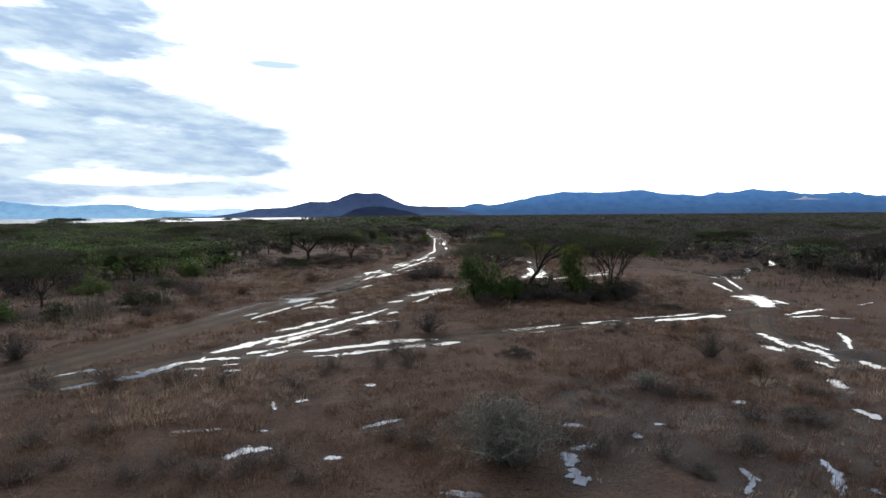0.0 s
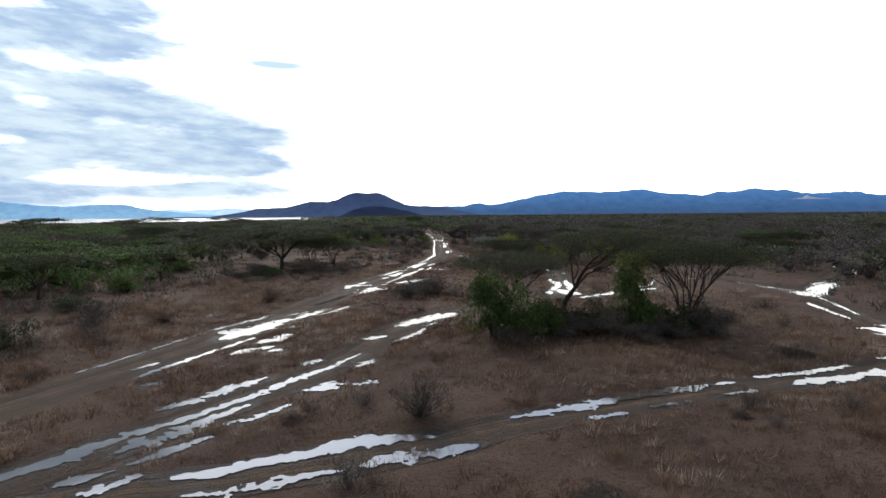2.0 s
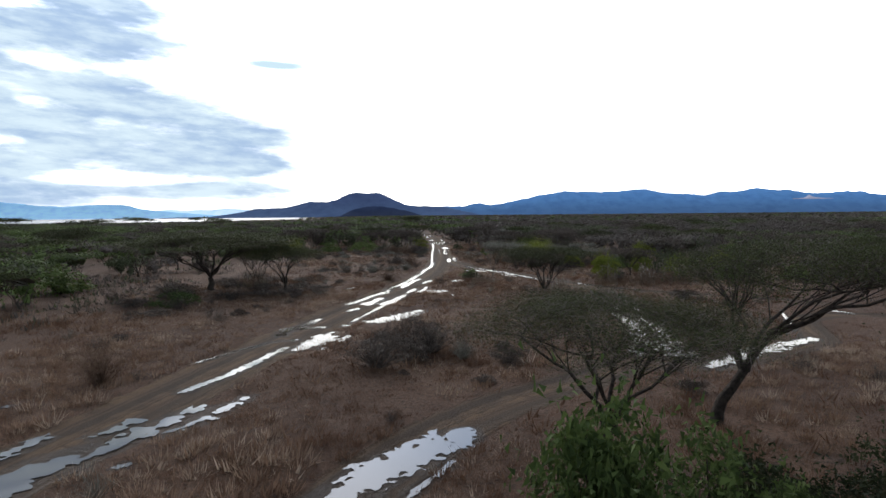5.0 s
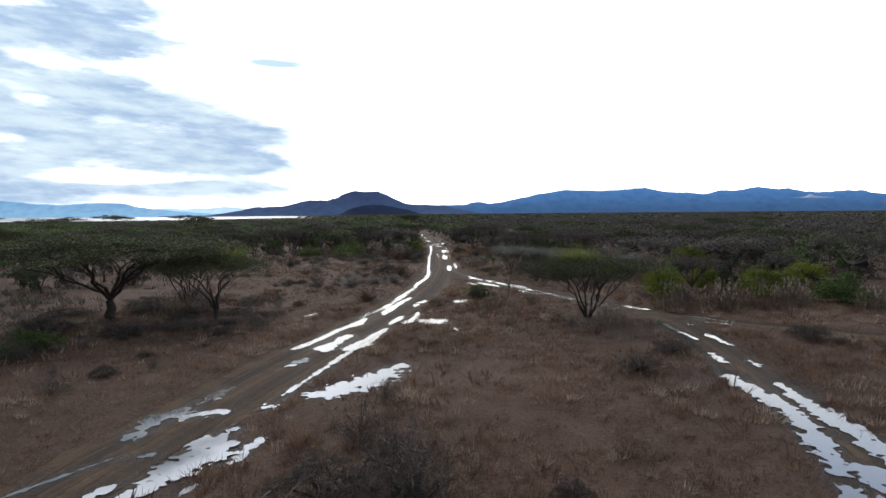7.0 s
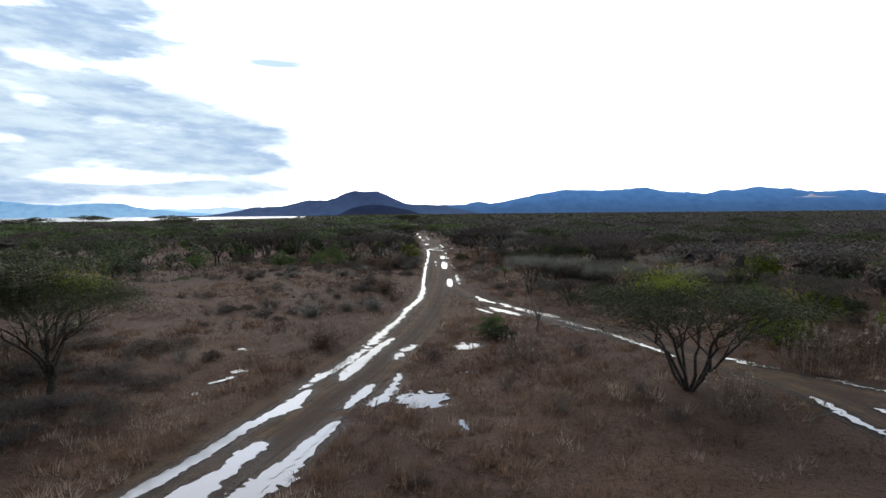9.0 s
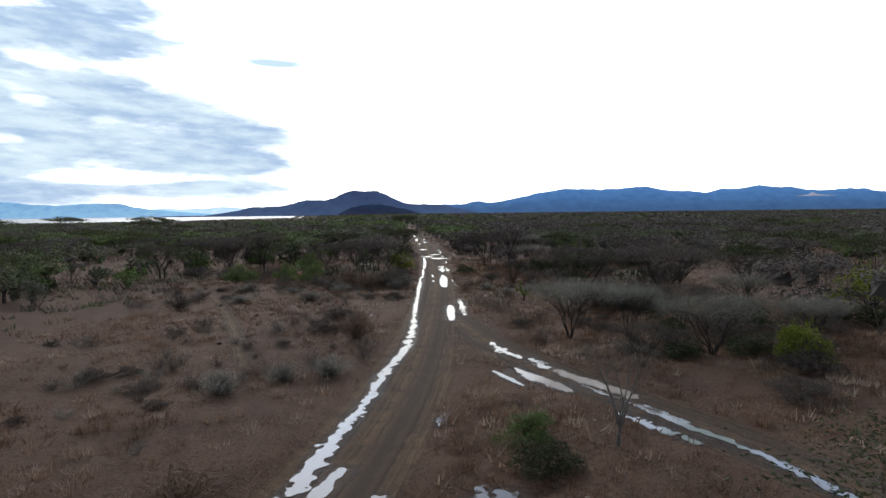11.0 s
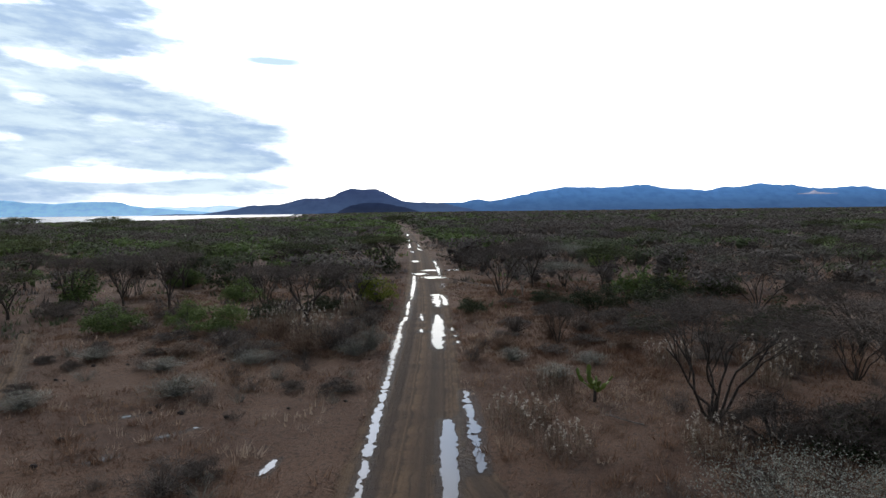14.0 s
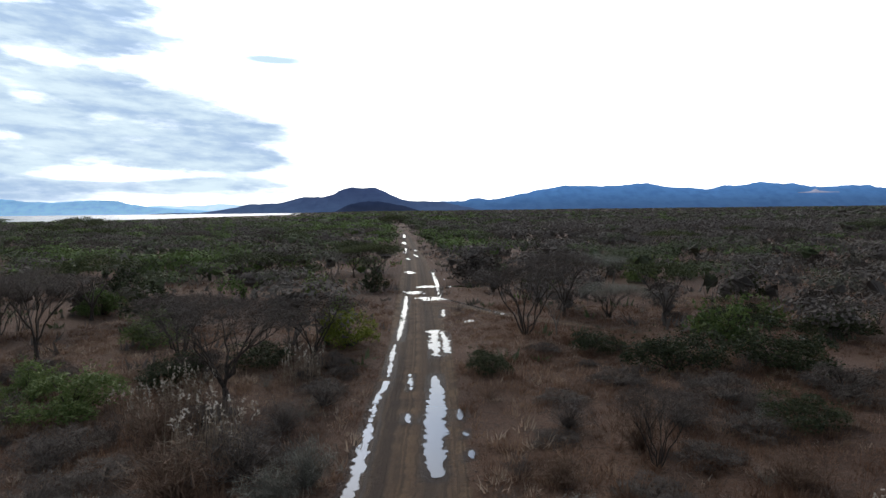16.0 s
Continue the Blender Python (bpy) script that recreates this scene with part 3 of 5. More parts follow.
puddle((0.42, 0.60, 0.47), (-15.8, 57.5), (-15.0, 59.5), (-14.5, 60.9))
puddle((0.51, 0.69), (-14.3, 60.5), (-13.8, 62.8))
puddle((0.54, 1.08, 0.68), (-11.4, 61.0), (-10.5, 63.5), (-9.8, 65.8))
puddle((0.40, 0.66), (-12.1, 63.0), (-11.5, 64.5))
puddle((0.39, 0.52, 0.44), (-11.3, 68.1), (-10.2, 70.9), (-9.2, 76.2))
puddle((0.48, 0.70, 0.33), (-9.6, 63.4), (-8.9, 64.9), (-8.3, 67.3))
puddle((0.61, 0.92), (-8.3, 75.7), (-7.0, 78.9))
puddle((0.44, 0.37, 0.56, 0.45, 0.46, 0.49, 0.41, 0.40, 0.45), (-2.8, 118.8), (-2.9, 119.9), (-2.7, 122.0), (-2.4, 124.0), (-2.0, 126.4), (-1.9, 127.9), (-1.9, 129.6), (-1.8, 132.5), (-1.9, 136.2))
puddle((0.39, 0.33, 0.34, 0.32), (-1.9, 136.2), (-2.0, 140.8), (-2.1, 147.1), (-2.3, 157.4))
puddle((1.45, 2.66), (49.5, 88.8), (57.9, 101.7))
puddle((2.49, 1.68, 1.79), (35.6, 72.8), (39.8, 78.2), (45.0, 84.5))
puddle(0.40, (-2.2, 153.6), (-2.2, 155.8), (-2.4, 162.0))
puddle(0.55, (-3.5, 114.6), (-3.1, 117.0), (-2.8, 119.6))


def fall(x, y):
    """The plain sinks a little towards the lake, far off."""
    d = np.hypot(x, y)
    return -6.0 * ease(d, 350, 1150) * ease(-x / np.maximum(y, 1.0), 0.10, 0.26)


def survey(x, y):
    """Height and surface of the ground at arrays x, y."""
    mud, lane = np.zeros(x.shape), np.full(x.shape, 9.0)
    rut = np.zeros(x.shape)
    nearest = np.full(x.shape, 1e9)
    for line, half in LINES:
        d, s = offsets(x, y, line)
        mud = np.maximum(mud, 1 - ease(d, half * 0.72, half * 1.3))
        rut = np.maximum(rut, np.exp(-((np.abs(s) - half * 0.48) / 0.28) ** 2) * (half > 0.9))
        lane = np.where(d / half < nearest, s, lane)
        nearest = np.minimum(nearest, d / half)
    damp, water = np.zeros(x.shape), np.full(x.shape, 9.0)
    for width, spine in PUDDLES:
        lo, hi = spine.min(0) - 2.5, spine.max(0) + 2.5
        box = (x > lo[0]) & (x < hi[0]) & (y > lo[1]) & (y < hi[1])
        if box.any():
            d, _ = offsets(x[box], y[box], spine)
            water[box] = np.minimum(water[box], d - width * 0.5)
            damp[box] = np.maximum(damp[box], 1 - ease(d, width * 0.4, width * 0.4 + 0.5))
    # low ground by the flooded track is soaked
    soaked = np.exp(-((x - 10) / 11) ** 2 - ((y - 19) / 7) ** 2) + 0.8 * np.exp(-((x - 22) / 7) ** 2 - ((y - 33) / 9) ** 2) + 0.6 * np.exp(-((x - 13) / 8) ** 2 - ((y - 84) / 8) ** 2)
    damp = np.maximum(damp, np.clip(0.75 * soaked + 0.25 * value_noise(x, y, 2.5, 17) * (soaked > 0.2), 0, 0.9))
    low = ease(x, 1.5, 7.0) * (1 - ease(y, 25.0, 33.0)) * (1 - ease(x, 24.0, 30.0))   # the waterlogged flat beside the crossing
    damp = np.maximum(damp, low * np.clip(0.62 + 0.5 * value_noise(x, y, 3.0, 19), 0, 0.95))
    z = 0.055 * value_noise(x, y, 1.3, 1) + 0.10 * value_noise(x, y, 6.0, 2) + 0.05 * value_noise(x, y, 0.6, 3)
    z = z + 0.10
    # the bank pushed up along the edge of the main track
    d, s = offsets(x, y, LINES[0][0])
    z += 0.16 * np.exp(-((s + 2.7) / 0.4) ** 2) * (0.6 + 0.6 * value_noise(x, y, 2.1, 8))
    z *= 1 - 0.9 * mud
    z -= 0.035 * rut
    dry = ease(water, 0.15, 0.9)
    z = z * dry - 0.008 * (1 - dry)
    return z + fall(x, y), mud, lane, damp, water, nearest


def grid_lines(a, b, step, ends, grow=1.16):
    mid = list(np.arange(a, b + 0.01, step))
    lo, s = [], step
    while a - sum(lo) > ends[0]:
        s *= grow
        lo.append(s)
    hi, s = [], step
    while b + sum(hi) < ends[1]:
        s *= grow
        hi.append(s)
    return np.array(list(reversed(list(a - np.cumsum(lo)))) + mid + list(b + np.cumsum(hi)))


def mesh_of(name, verts, faces, mat, smooth=False):
    me = bpy.data.meshes.new(name)
    me.from_pydata(verts.tolist() if hasattr(verts, "tolist") else verts, [], faces.tolist() if hasattr(faces, "tolist") else faces)
    me.materials.append(mat)
    if smooth:
        me.polygons.foreach_set("use_smooth", np.ones(len(me.polygons), bool))
    return me


def floats(me, name, values):
    at = me.attributes.new(name, "FLOAT", "POINT")
    at.data.foreach_set("value", np.asarray(values, np.float32).ravel())


SURVEYED = {}


def sample(x, y, *keys):
    """Read the laid ground at x, y, straight between its grid points."""
    gx, gy = SURVEYED["x"], SURVEYED["y"]
    x, y = np.asarray(x, float), np.asarray(y, float)
    i = np.clip(np.searchsorted(gx, x) - 1, 0, len(gx) - 2)
    j = np.clip(np.searchsorted(gy, y) - 1, 0, len(gy) - 2)
    u, v = (x - gx[i]) / (gx[i + 1] - gx[i]), (y - gy[j]) / (gy[j + 1] - gy[j])
    out = []
    for key in keys:
        g = SURVEYED[key]
        out.append((g[j, i] * (1 - u) + g[j, i + 1] * u) * (1 - v) + (g[j + 1, i] * (1 - u) + g[j + 1, i + 1] * u) * v)
    return out


def lay_ground():
    gx = grid_lines(-27, 37, 0.5, (-4900, 4900))
    gy = grid_lines(13, 196, 0.5, (-4900, 4900))
    X, Y = np.meshgrid(gx, gy)
    x, y = X.ravel(), Y.ravel()
    z, mud, lane, damp, water, gap = survey(x, y)
    SURVEYED.update(x=gx, y=gy, z=z.reshape(X.shape), mud=mud.reshape(X.shape), water=water.reshape(X.shape))
    nx, ny = len(gx), len(gy)
    i = (np.arange(ny - 1)[:, None] * nx + np.arange(nx - 1)[None]).ravel()
    me = mesh_of("ground", np.column_stack([x, y, z]), np.column_stack([i, i + 1, i + nx + 1, i + nx]), M_GROUND, True)
    floats(me, "mud", mud)
    floats(me, "lane", lane)
    floats(me, "damp", damp)
    tagged(new("ground", me), "reddish-brown savanna soil with muddy vehicle tracks", "ground", kind="structure")


lay_ground()


def lay_puddle(width, spine, seed, ragged, breadths, silty):
    """A sheet of water with a ragged shore: the part of a fine grid round the spine where a noisy depth is above nought."""
    size = np.linalg.norm(spine[-1] - spine[0]) + width
    step = float(np.clip(max(width / 9, size / 110), 0.06, 0.15 if spine[:, 1].min() < 190 else 0.3))
    pad = width * 0.75 + step * 2
    lo, hi = spine.min(0) - pad, spine.max(0) + pad
    gx, gy = np.arange(lo[0], hi[0], step), np.arange(lo[1], hi[1], step)
    X, Y = np.meshgrid(gx, gy)
    depth = (0.86 if ragged == 1.0 and width < 0.75 else 0.95) - nearness(X, Y, spine, breadths) + ragged * (0.25 * value_noise(X, Y, 1.3, seed) + 0.42 * value_noise(X, Y, 0.5, seed + 7)
                                                               + 0.65 * value_noise(X, Y, 0.22, seed + 9) + 0.50 * value_noise(X, Y, 0.12, seed + 4))
    depth[0], depth[-1], depth[:, 0], depth[:, -1] = -1, -1, -1, -1
    verts, index, faces = [], {}, []

    def vert(key, p):
        if key not in index:
            index[key] = len(verts)
            verts.append((p[0], p[1], 0.0))
        return index[key]
    wet = depth > 0
    any_wet = wet[:-1, :-1] | wet[1:, :-1] | wet[:-1, 1:] | wet[1:, 1:]
    for r, c in zip(*np.nonzero(any_wet)):
        ring = ((r, c), (r, c + 1), (r + 1, c + 1), (r + 1, c))
        poly = []
        for a, b in zip(ring, ring[1:] + ring[:1]):
            if wet[a]:
                poly.append(vert(a, (gx[a[1]], gy[a[0]])))
            if wet[a] != wet[b]:
                t = depth[a] / (depth[a] - depth[b])
                poly.append(vert((min(a, b), max(a, b)), (gx[a[1]] + t * (gx[b[1]] - gx[a[1]]), gy[a[0]] + t * (gy[b[0]] - gy[a[0]]))))
        if len(poly) > 2:
            faces.append(poly)
    if not faces:
        return
    origin = np.array([*spine.mean(0), 0.0])
    me = mesh_of("puddle", np.array(verts) - origin, faces, M_SILT if silty else M_PUDDLE)
    ob = new("puddle", me)
    ob.matrix_world = Matrix.Translation((origin[0], origin[1], float(fall(origin[0], origin[1])) + 0.002 + 0.0003 * (seed % 97)))
    long = size > 4 * width
    tagged(ob, "long rut puddle of muddy rainwater mirroring the sky" if long else "shallow puddle of muddy rainwater mirroring the sky", "puddle", "rain puddles", "structure")


for number, ((w, s), shore) in enumerate(zip(PUDDLES, SHORES)):
    lay_puddle(w, s, 11 + number * 3, *shore)


def lay_lake():
    """Bright water beyond the woods, with an uneven near shore."""
    near, far = [], []
    for i in range(41):
        a = -0.95 + 0.72 * i / 40          # x over y
        d = 1150 + 900 * ease(a, -0.50, -0.23) + 90 * value_noise(a * 40, 0.0, 1.7, 4)
        near.append((a * d, d, -4.4))
        far.append((a * 4550, 4550 + 150 * value_noise(a * 20, 3.0, 1.0, 5), -4.4))
    n = len(near)
    tagged(new("lake", mesh_of("lake", np.array(near + far), np.array([(i, i + 1, n + i + 1, n + i) for i in range(n - 1)]), M_LAKE)),
           "pale lake shining behind the thorn woodland", "lake", kind="structure")


lay_lake()


def ridge(name, label, y0, depth, base, peaks, mat, rough, x0, x1):
    """A range of hills: crests between a few tops and saddles (place, height), spurs and gullies from noise."""
    nx, ny = 420, 15
    gx = np.linspace(x0, x1, nx)
    v = np.linspace(-1, 1, ny)
    X, V = np.meshgrid(gx, v)
    c, h = np.array([p[0] for p in peaks]), np.array([p[1] for p in peaks])
    crest = np.interp(gx, c, h)
    soft = np.exp(-(np.arange(-9, 10) * (x1 - x0) / nx / 28.0) ** 2)
    crest = np.convolve(np.pad(crest, 9, mode="edge"), soft / soft.sum(), "valid")
    crest = crest * (1 + rough * value_noise(gx, gx * 0, 130, 3)) + rough * 60 * value_noise(gx, gx * 0, 40, 5) * ease(crest, 5, 60) + rough * 46 * value_noise(gx, gx * 0, 17, 9) * ease(crest, 20, 90)
    shape = np.where(V < 0, 1 - ease(-V, 0.0, 1.0), 1 - ease(V, 0, 1))
    Z = base + np.maximum(crest, 0)[None] * shape * (1 - 0.30 * np.abs(value_noise(X, V * 400, 90, 6)) * (np.abs(V) > 0.05))
    Z[0], Z[-1] = base - 4, base - 4
    verts = np.column_stack([X.ravel(), (y0 + V * depth).ravel(), Z.ravel()])
    i = (np.arange(ny - 1)[:, None] * nx + np.arange(nx - 1)[None]).ravel()
    tagged(new(name, mesh_of(name, verts, np.column_stack([i, i + 1, i + nx + 1, i + nx]), mat, True)), label, "hills", kind="structure")


PX = 4.05   # metres of breadth and height at the far hills for one thousandth of the view


def crest_at(k, *rows):
    return [((c - 784) * k, h * k) for c, h in rows]


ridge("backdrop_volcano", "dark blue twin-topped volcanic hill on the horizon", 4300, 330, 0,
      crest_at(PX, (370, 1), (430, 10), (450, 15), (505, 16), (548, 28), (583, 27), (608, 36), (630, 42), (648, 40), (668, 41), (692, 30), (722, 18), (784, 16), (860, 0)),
      painted_haze_material("volcano in haze", (0.034, 0.052, 0.110), (0.040, 0.064, 0.122), 0.90, 160), 0.04, -1900, 330)
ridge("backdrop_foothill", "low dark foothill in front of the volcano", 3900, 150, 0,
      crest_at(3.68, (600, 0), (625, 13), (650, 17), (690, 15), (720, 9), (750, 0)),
      painted_haze_material("foothill in haze", (0.018, 0.028, 0.060), (0.022, 0.030, 0.055), 0.6, 60), 0.05, -760, -100)
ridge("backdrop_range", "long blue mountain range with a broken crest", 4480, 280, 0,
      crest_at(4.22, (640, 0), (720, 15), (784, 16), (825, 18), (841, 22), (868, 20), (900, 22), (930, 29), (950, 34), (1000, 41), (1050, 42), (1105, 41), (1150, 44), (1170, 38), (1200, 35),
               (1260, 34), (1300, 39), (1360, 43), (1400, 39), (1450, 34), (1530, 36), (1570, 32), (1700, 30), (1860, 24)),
      painted_haze_material("range in haze", (0.060, 0.150, 0.32), (0.042, 0.090, 0.185), 0.95, 150), 0.05, -700, 4600)
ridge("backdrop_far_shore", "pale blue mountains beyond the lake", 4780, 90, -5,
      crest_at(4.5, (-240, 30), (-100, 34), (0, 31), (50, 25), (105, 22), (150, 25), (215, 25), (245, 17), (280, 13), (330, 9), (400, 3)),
      painted_haze_material("far shore in haze", (0.20, 0.39, 0.60), (0.26, 0.47, 0.67), 0.82, 150), 0.03, -4600, -1600)
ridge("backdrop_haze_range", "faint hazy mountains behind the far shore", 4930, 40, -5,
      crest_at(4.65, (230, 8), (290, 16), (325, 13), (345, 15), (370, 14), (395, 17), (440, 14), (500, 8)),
      painted_haze_material("faint range in haze", (0.50, 0.66, 0.80), (0.54, 0.70, 0.82), 0.90, 90), 0.03, -2700, -1200)
# the cliff's sunlight is put into its pale colour and glow
ridge("backdrop_cliff", "small pale cliff on the range, painted as sunlit", 4190, 40, 100,
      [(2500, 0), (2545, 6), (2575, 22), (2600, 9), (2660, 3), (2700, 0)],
      painted_haze_material("pale cliff in haze", (0.30, 0.29, 0.36), (0.14, 0.20, 0.32), 0.8, 160), 0.10, 2480, 2720)


# ---- plants: shapes ----
class Shape:
    """Vertices and faces of one part, gathered piece by piece."""

    def __init__(self):
        self.v, self.f, self.n = [], [], 0

    def add(self, v, f):
        self.v.append(np.asarray(v, float))
        self.f.extend((np.asarray(f) + self.n).tolist())
        self.n += len(v)

    def mesh(self, name, mat, smooth=False):
        return mesh_of(name, np.vstack(self.v), self.f, mat, smooth)


def limb(shape, a, b, c, r0, r1, sides=5, steps=4, rng=None):
    """A tapered, bent branch from a to c that leans towards b."""
    a, b, c = (np.array(q, float) for q in (a, b, c))
    t = np.linspace(0, 1, steps + 1)[:, None]
    line = a * (1 - t) ** 2 + 2 * b * t * (1 - t) + c * t * t
    if rng is not None:
        line[1:-1] += rng.normal(0, 0.022 * np.linalg.norm(c - a), (steps - 1, 3))
    way = np.gradient(line, axis=0)
    way /= np.linalg.norm(way, axis=1)[:, None] + 1e-9
    u = np.cross(way, (0.31, 0.92, 0.23))
    u /= np.linalg.norm(u, axis=1)[:, None] + 1e-9
    w = np.cross(way, u)
    rad = (r0 + (r1 - r0) * t ** 0.8)
    ang = np.arange(sides) * 2 * np.pi / sides
    v = (line[:, None] + rad[:, None] * (u[:, None] * np.cos(ang)[None, :, None] + w[:, None] * np.sin(ang)[None, :, None])).reshape(-1, 3)
    f = [(i * sides + k, i * sides + (k + 1) % sides, (i + 1) * sides + (k + 1) % sides, (i + 1) * sides + k) for i in range(steps) for k in range(sides)]
    shape.add(v, f)
    return line


def leaves(shape, p, size, tilt, slim, rng, normal=None, wild=False):
    """Small pointed leaves or twigs at the points p, one three-cornered face each; with normals they lie along a skin."""
    n = len(p)
    az, up = rng.uniform(0, 2 * np.pi, n), rng.normal(0, tilt, n)
    u = np.column_stack([np.cos(az) * np.cos(up), np.sin(az) * np.cos(up), np.sin(up)])
    w = np.cross(u, rng.normal(0, 1, (n, 3)) + (0, 0, 0.25) if wild else rng.normal(0, 1, (n, 3)) * 0.5 + (0, 0, 1))
    w /= np.linalg.norm(w, axis=1)[:, None] + 1e-9
    if normal is not None:
        q = normal + rng.normal(0, 0.20, (n, 3))
        u = np.cross(q, rng.normal(0, 1, (n, 3)))
        u /= np.linalg.norm(u, axis=1)[:, None] + 1e-9
        w = np.cross(q, u)
        w /= np.linalg.norm(w, axis=1)[:, None] + 1e-9
    s = size * rng.uniform(0.6, 1.35, n)[:, None]
    v = np.stack([p - u * s / 2 - w * s * slim / 2, p - u * s / 2 + w * s * slim / 2, p + u * s / 2], 1).reshape(-1, 3)
    shape.add(v, np.arange(3 * n).reshape(n, 3))


def acacia_shapes(seed, lead, pads, per_pad, leafy, limbs=6, lean=0.0, leaf=0.11, fine=True, puff=0.075):
    """A flat-topped thorn tree 4.7 m high with a crown 6.6 m across: limbs in a wide V, fanning out under a thin flat roof."""
    rng = np.random.default_rng(seed)
    H, R = 4.7, 3.3
    trunk, limb_shapes, crown, twigs = Shape(), [], Shape(), Shape()
    wood = trunk
    fork = np.array([lean * 0.5, rng.uniform(-0.1, 0.1), lead])
    sides = 5 if fine else 3
    if lead > 0.3:
        limb(wood, (0, 0, -0.1), (0.05, 0.04, lead * 0.5), fork, 0.19, 0.12, sides + 1, 4, rng)
    spots = []
    middle = np.array([lean * 1.8, 0.0])
    for i in range(limbs):
        a = 2 * np.pi * (i + rng.uniform(-0.35, 0.35)) / limbs
        r = R * rng.uniform(0.38, 0.68)
        if fine:
            wood = Shape()
            limb_shapes.append(wood)
        start = fork + rng.normal(0, 0.05, 3) if lead > 0.3 else np.array([math.cos(a) * 0.12, math.sin(a) * 0.12, -0.05])
        end = np.array([r * math.cos(a) + middle[0], r * math.sin(a), H * rng.uniform(0.60, 0.76)])
        bend = start + (end - start) * (0.34, 0.34, 0.62) + rng.normal(0, 0.22, 3)
        line = limb(wood, start, bend, end, 0.078 if lead > 0.3 else 0.060, 0.028, sides, 6 if fine else 3, rng)
        for j in range(5 if fine else 4):
            b = a + rng.uniform(-0.8, 0.8)
            q = R * math.sqrt(rng.uniform(0.08, 0.88))
            s = line[rng.integers(len(line) // 2, len(line))]
            e = np.array([q * math.cos(b) + middle[0], q * math.sin(b), H * rng.uniform(0.80, 0.88)])
            if rng.uniform() < 0.2:
                e[2] -= 0.10 * H
            sub = limb(wood, s, s + (e - s) * (0.5, 0.5, 0.66) + rng.normal(0, 0.10, 3), e, 0.026, 0.011, sides - 1 if fine else 3, 4 if fine else 2, rng)
            for k in range(pads):
                t, g = rng.uniform(0, 2 * np.pi), 0.36 * R * math.sqrt(rng.uniform(0, 1))
                m = e + (g * math.cos(t), g * math.sin(t), 0)
                rr = math.hypot(m[0] - middle[0], m[1]) / R
                if rr > 1:
                    m[:2] = middle + (m[:2] - middle) / rr
                    rr = 1.0
                m[2] = max(H * (0.975 - 0.14 * rr * rr - rng.uniform(0, 0.075)) + 0.22 * value_noise(m[0], m[1], 1.0, seed) - (0.10 * H if e[2] < 0.8 * H else 0), e[2])
                s2 = sub[rng.integers(1, len(sub))]
                if fine:
                    limb(wood, s2, (s2 + m) / 2 + (0, 0, 0.06), m, 0.010, 0.004, 3, 2, rng)
                spots.append(m)
    spots = np.array(spots)
    n = len(spots) * per_pad
    p = np.repeat(spots, per_pad, 0) + rng.normal(0, 1, (n, 3)) * (0.40, 0.40, puff)
    if leafy:
        leaves(crown, p, leaf, 0.6, 0.55, rng, wild=True)
        leaves(twigs, p[:: (12 if fine else 7)] - (0, 0, 0.09), 0.40, 0.40, 0.040, rng)
    else:
        leaves(crown, p - (0, 0, 0.04), 0.34 if fine else 0.55, 0.45, 0.036 if fine else 0.10, rng, wild=True)
    return trunk, limb_shapes, crown, twigs


def bush_shapes(seed, count, size, tall=1.0, drape=False, slim=0.5):
    """A many-stemmed bush 3 m across and 2.4 m high, made of uneven lumps of leaves."""
    rng = np.random.default_rng(seed)
    wood, crown = Shape(), Shape()
    pts = []
    lumps = 17
    for i in range(lumps):
        a, r = rng.uniform(0, 2 * np.pi), 1.05 * math.sqrt(rng.uniform(0, 1))
        c = np.array([r * math.cos(a), r * math.sin(a), 0.25 + rng.uniform(0, 1.55) * (1 - (r / 1.25) ** 2)])
        rad = rng.uniform(0.38, 0.62)
        limb(wood, (c[0] * 0.15, c[1] * 0.15, -0.05), (c[0] * 0.4, c[1] * 0.4, c[2] * 0.7), c, 0.03, 0.01, 3, 3)
        n = count // lumps
        d = rng.normal(0, 1, (n, 3))
        d /= np.linalg.norm(d, axis=1)[:, None]
        d[:, 2] = np.abs(d[:, 2]) * 1.1 - 0.35
        q = c + d * rad * rng.uniform(0.35, 1.08, n)[:, None] ** 0.5
        pts.append(q)
        for k in range(3):   # shoots that stand out of the outline
            e = c + (rng.normal(0, 0.3), rng.normal(0, 0.3), rad + rng.uniform(0.15, 0.5))
            t = rng.uniform(0, 1, 14)[:, None]
            pts.append(c + (e - c) * t + rng.normal(0, 0.035, (14, 3)))
    if drape:
        for i in range(46):
            a, r = rng.uniform(0, 2 * np.pi), rng.uniform(0.7, 1.45)
            top = rng.uniform(0.8, 2.1)
            t = rng.uniform(0, 1, 26)
            pts.append(np.column_stack([r * math.cos(a) + 0.08 * t + rng.normal(0, 0.04, 26), r * math.sin(a) + rng.normal(0, 0.04, 26), top * (1 - 0.85 * t)]))
    p = np.vstack(pts)
    p[:, 2] = np.maximum(p[:, 2], 0.04) * tall
    gap = value_noise(p[:, 0] + 0.7 * p[:, 2] + seed, p[:, 1] * 0.8 + p[:, 2], 0.42, seed) + 0.5 * rng.uniform(-1, 1, len(p))
    p = p[gap > -0.32]
    leaves(crown, p, size, 0.8, slim, rng, wild=True)
    return wood, crown


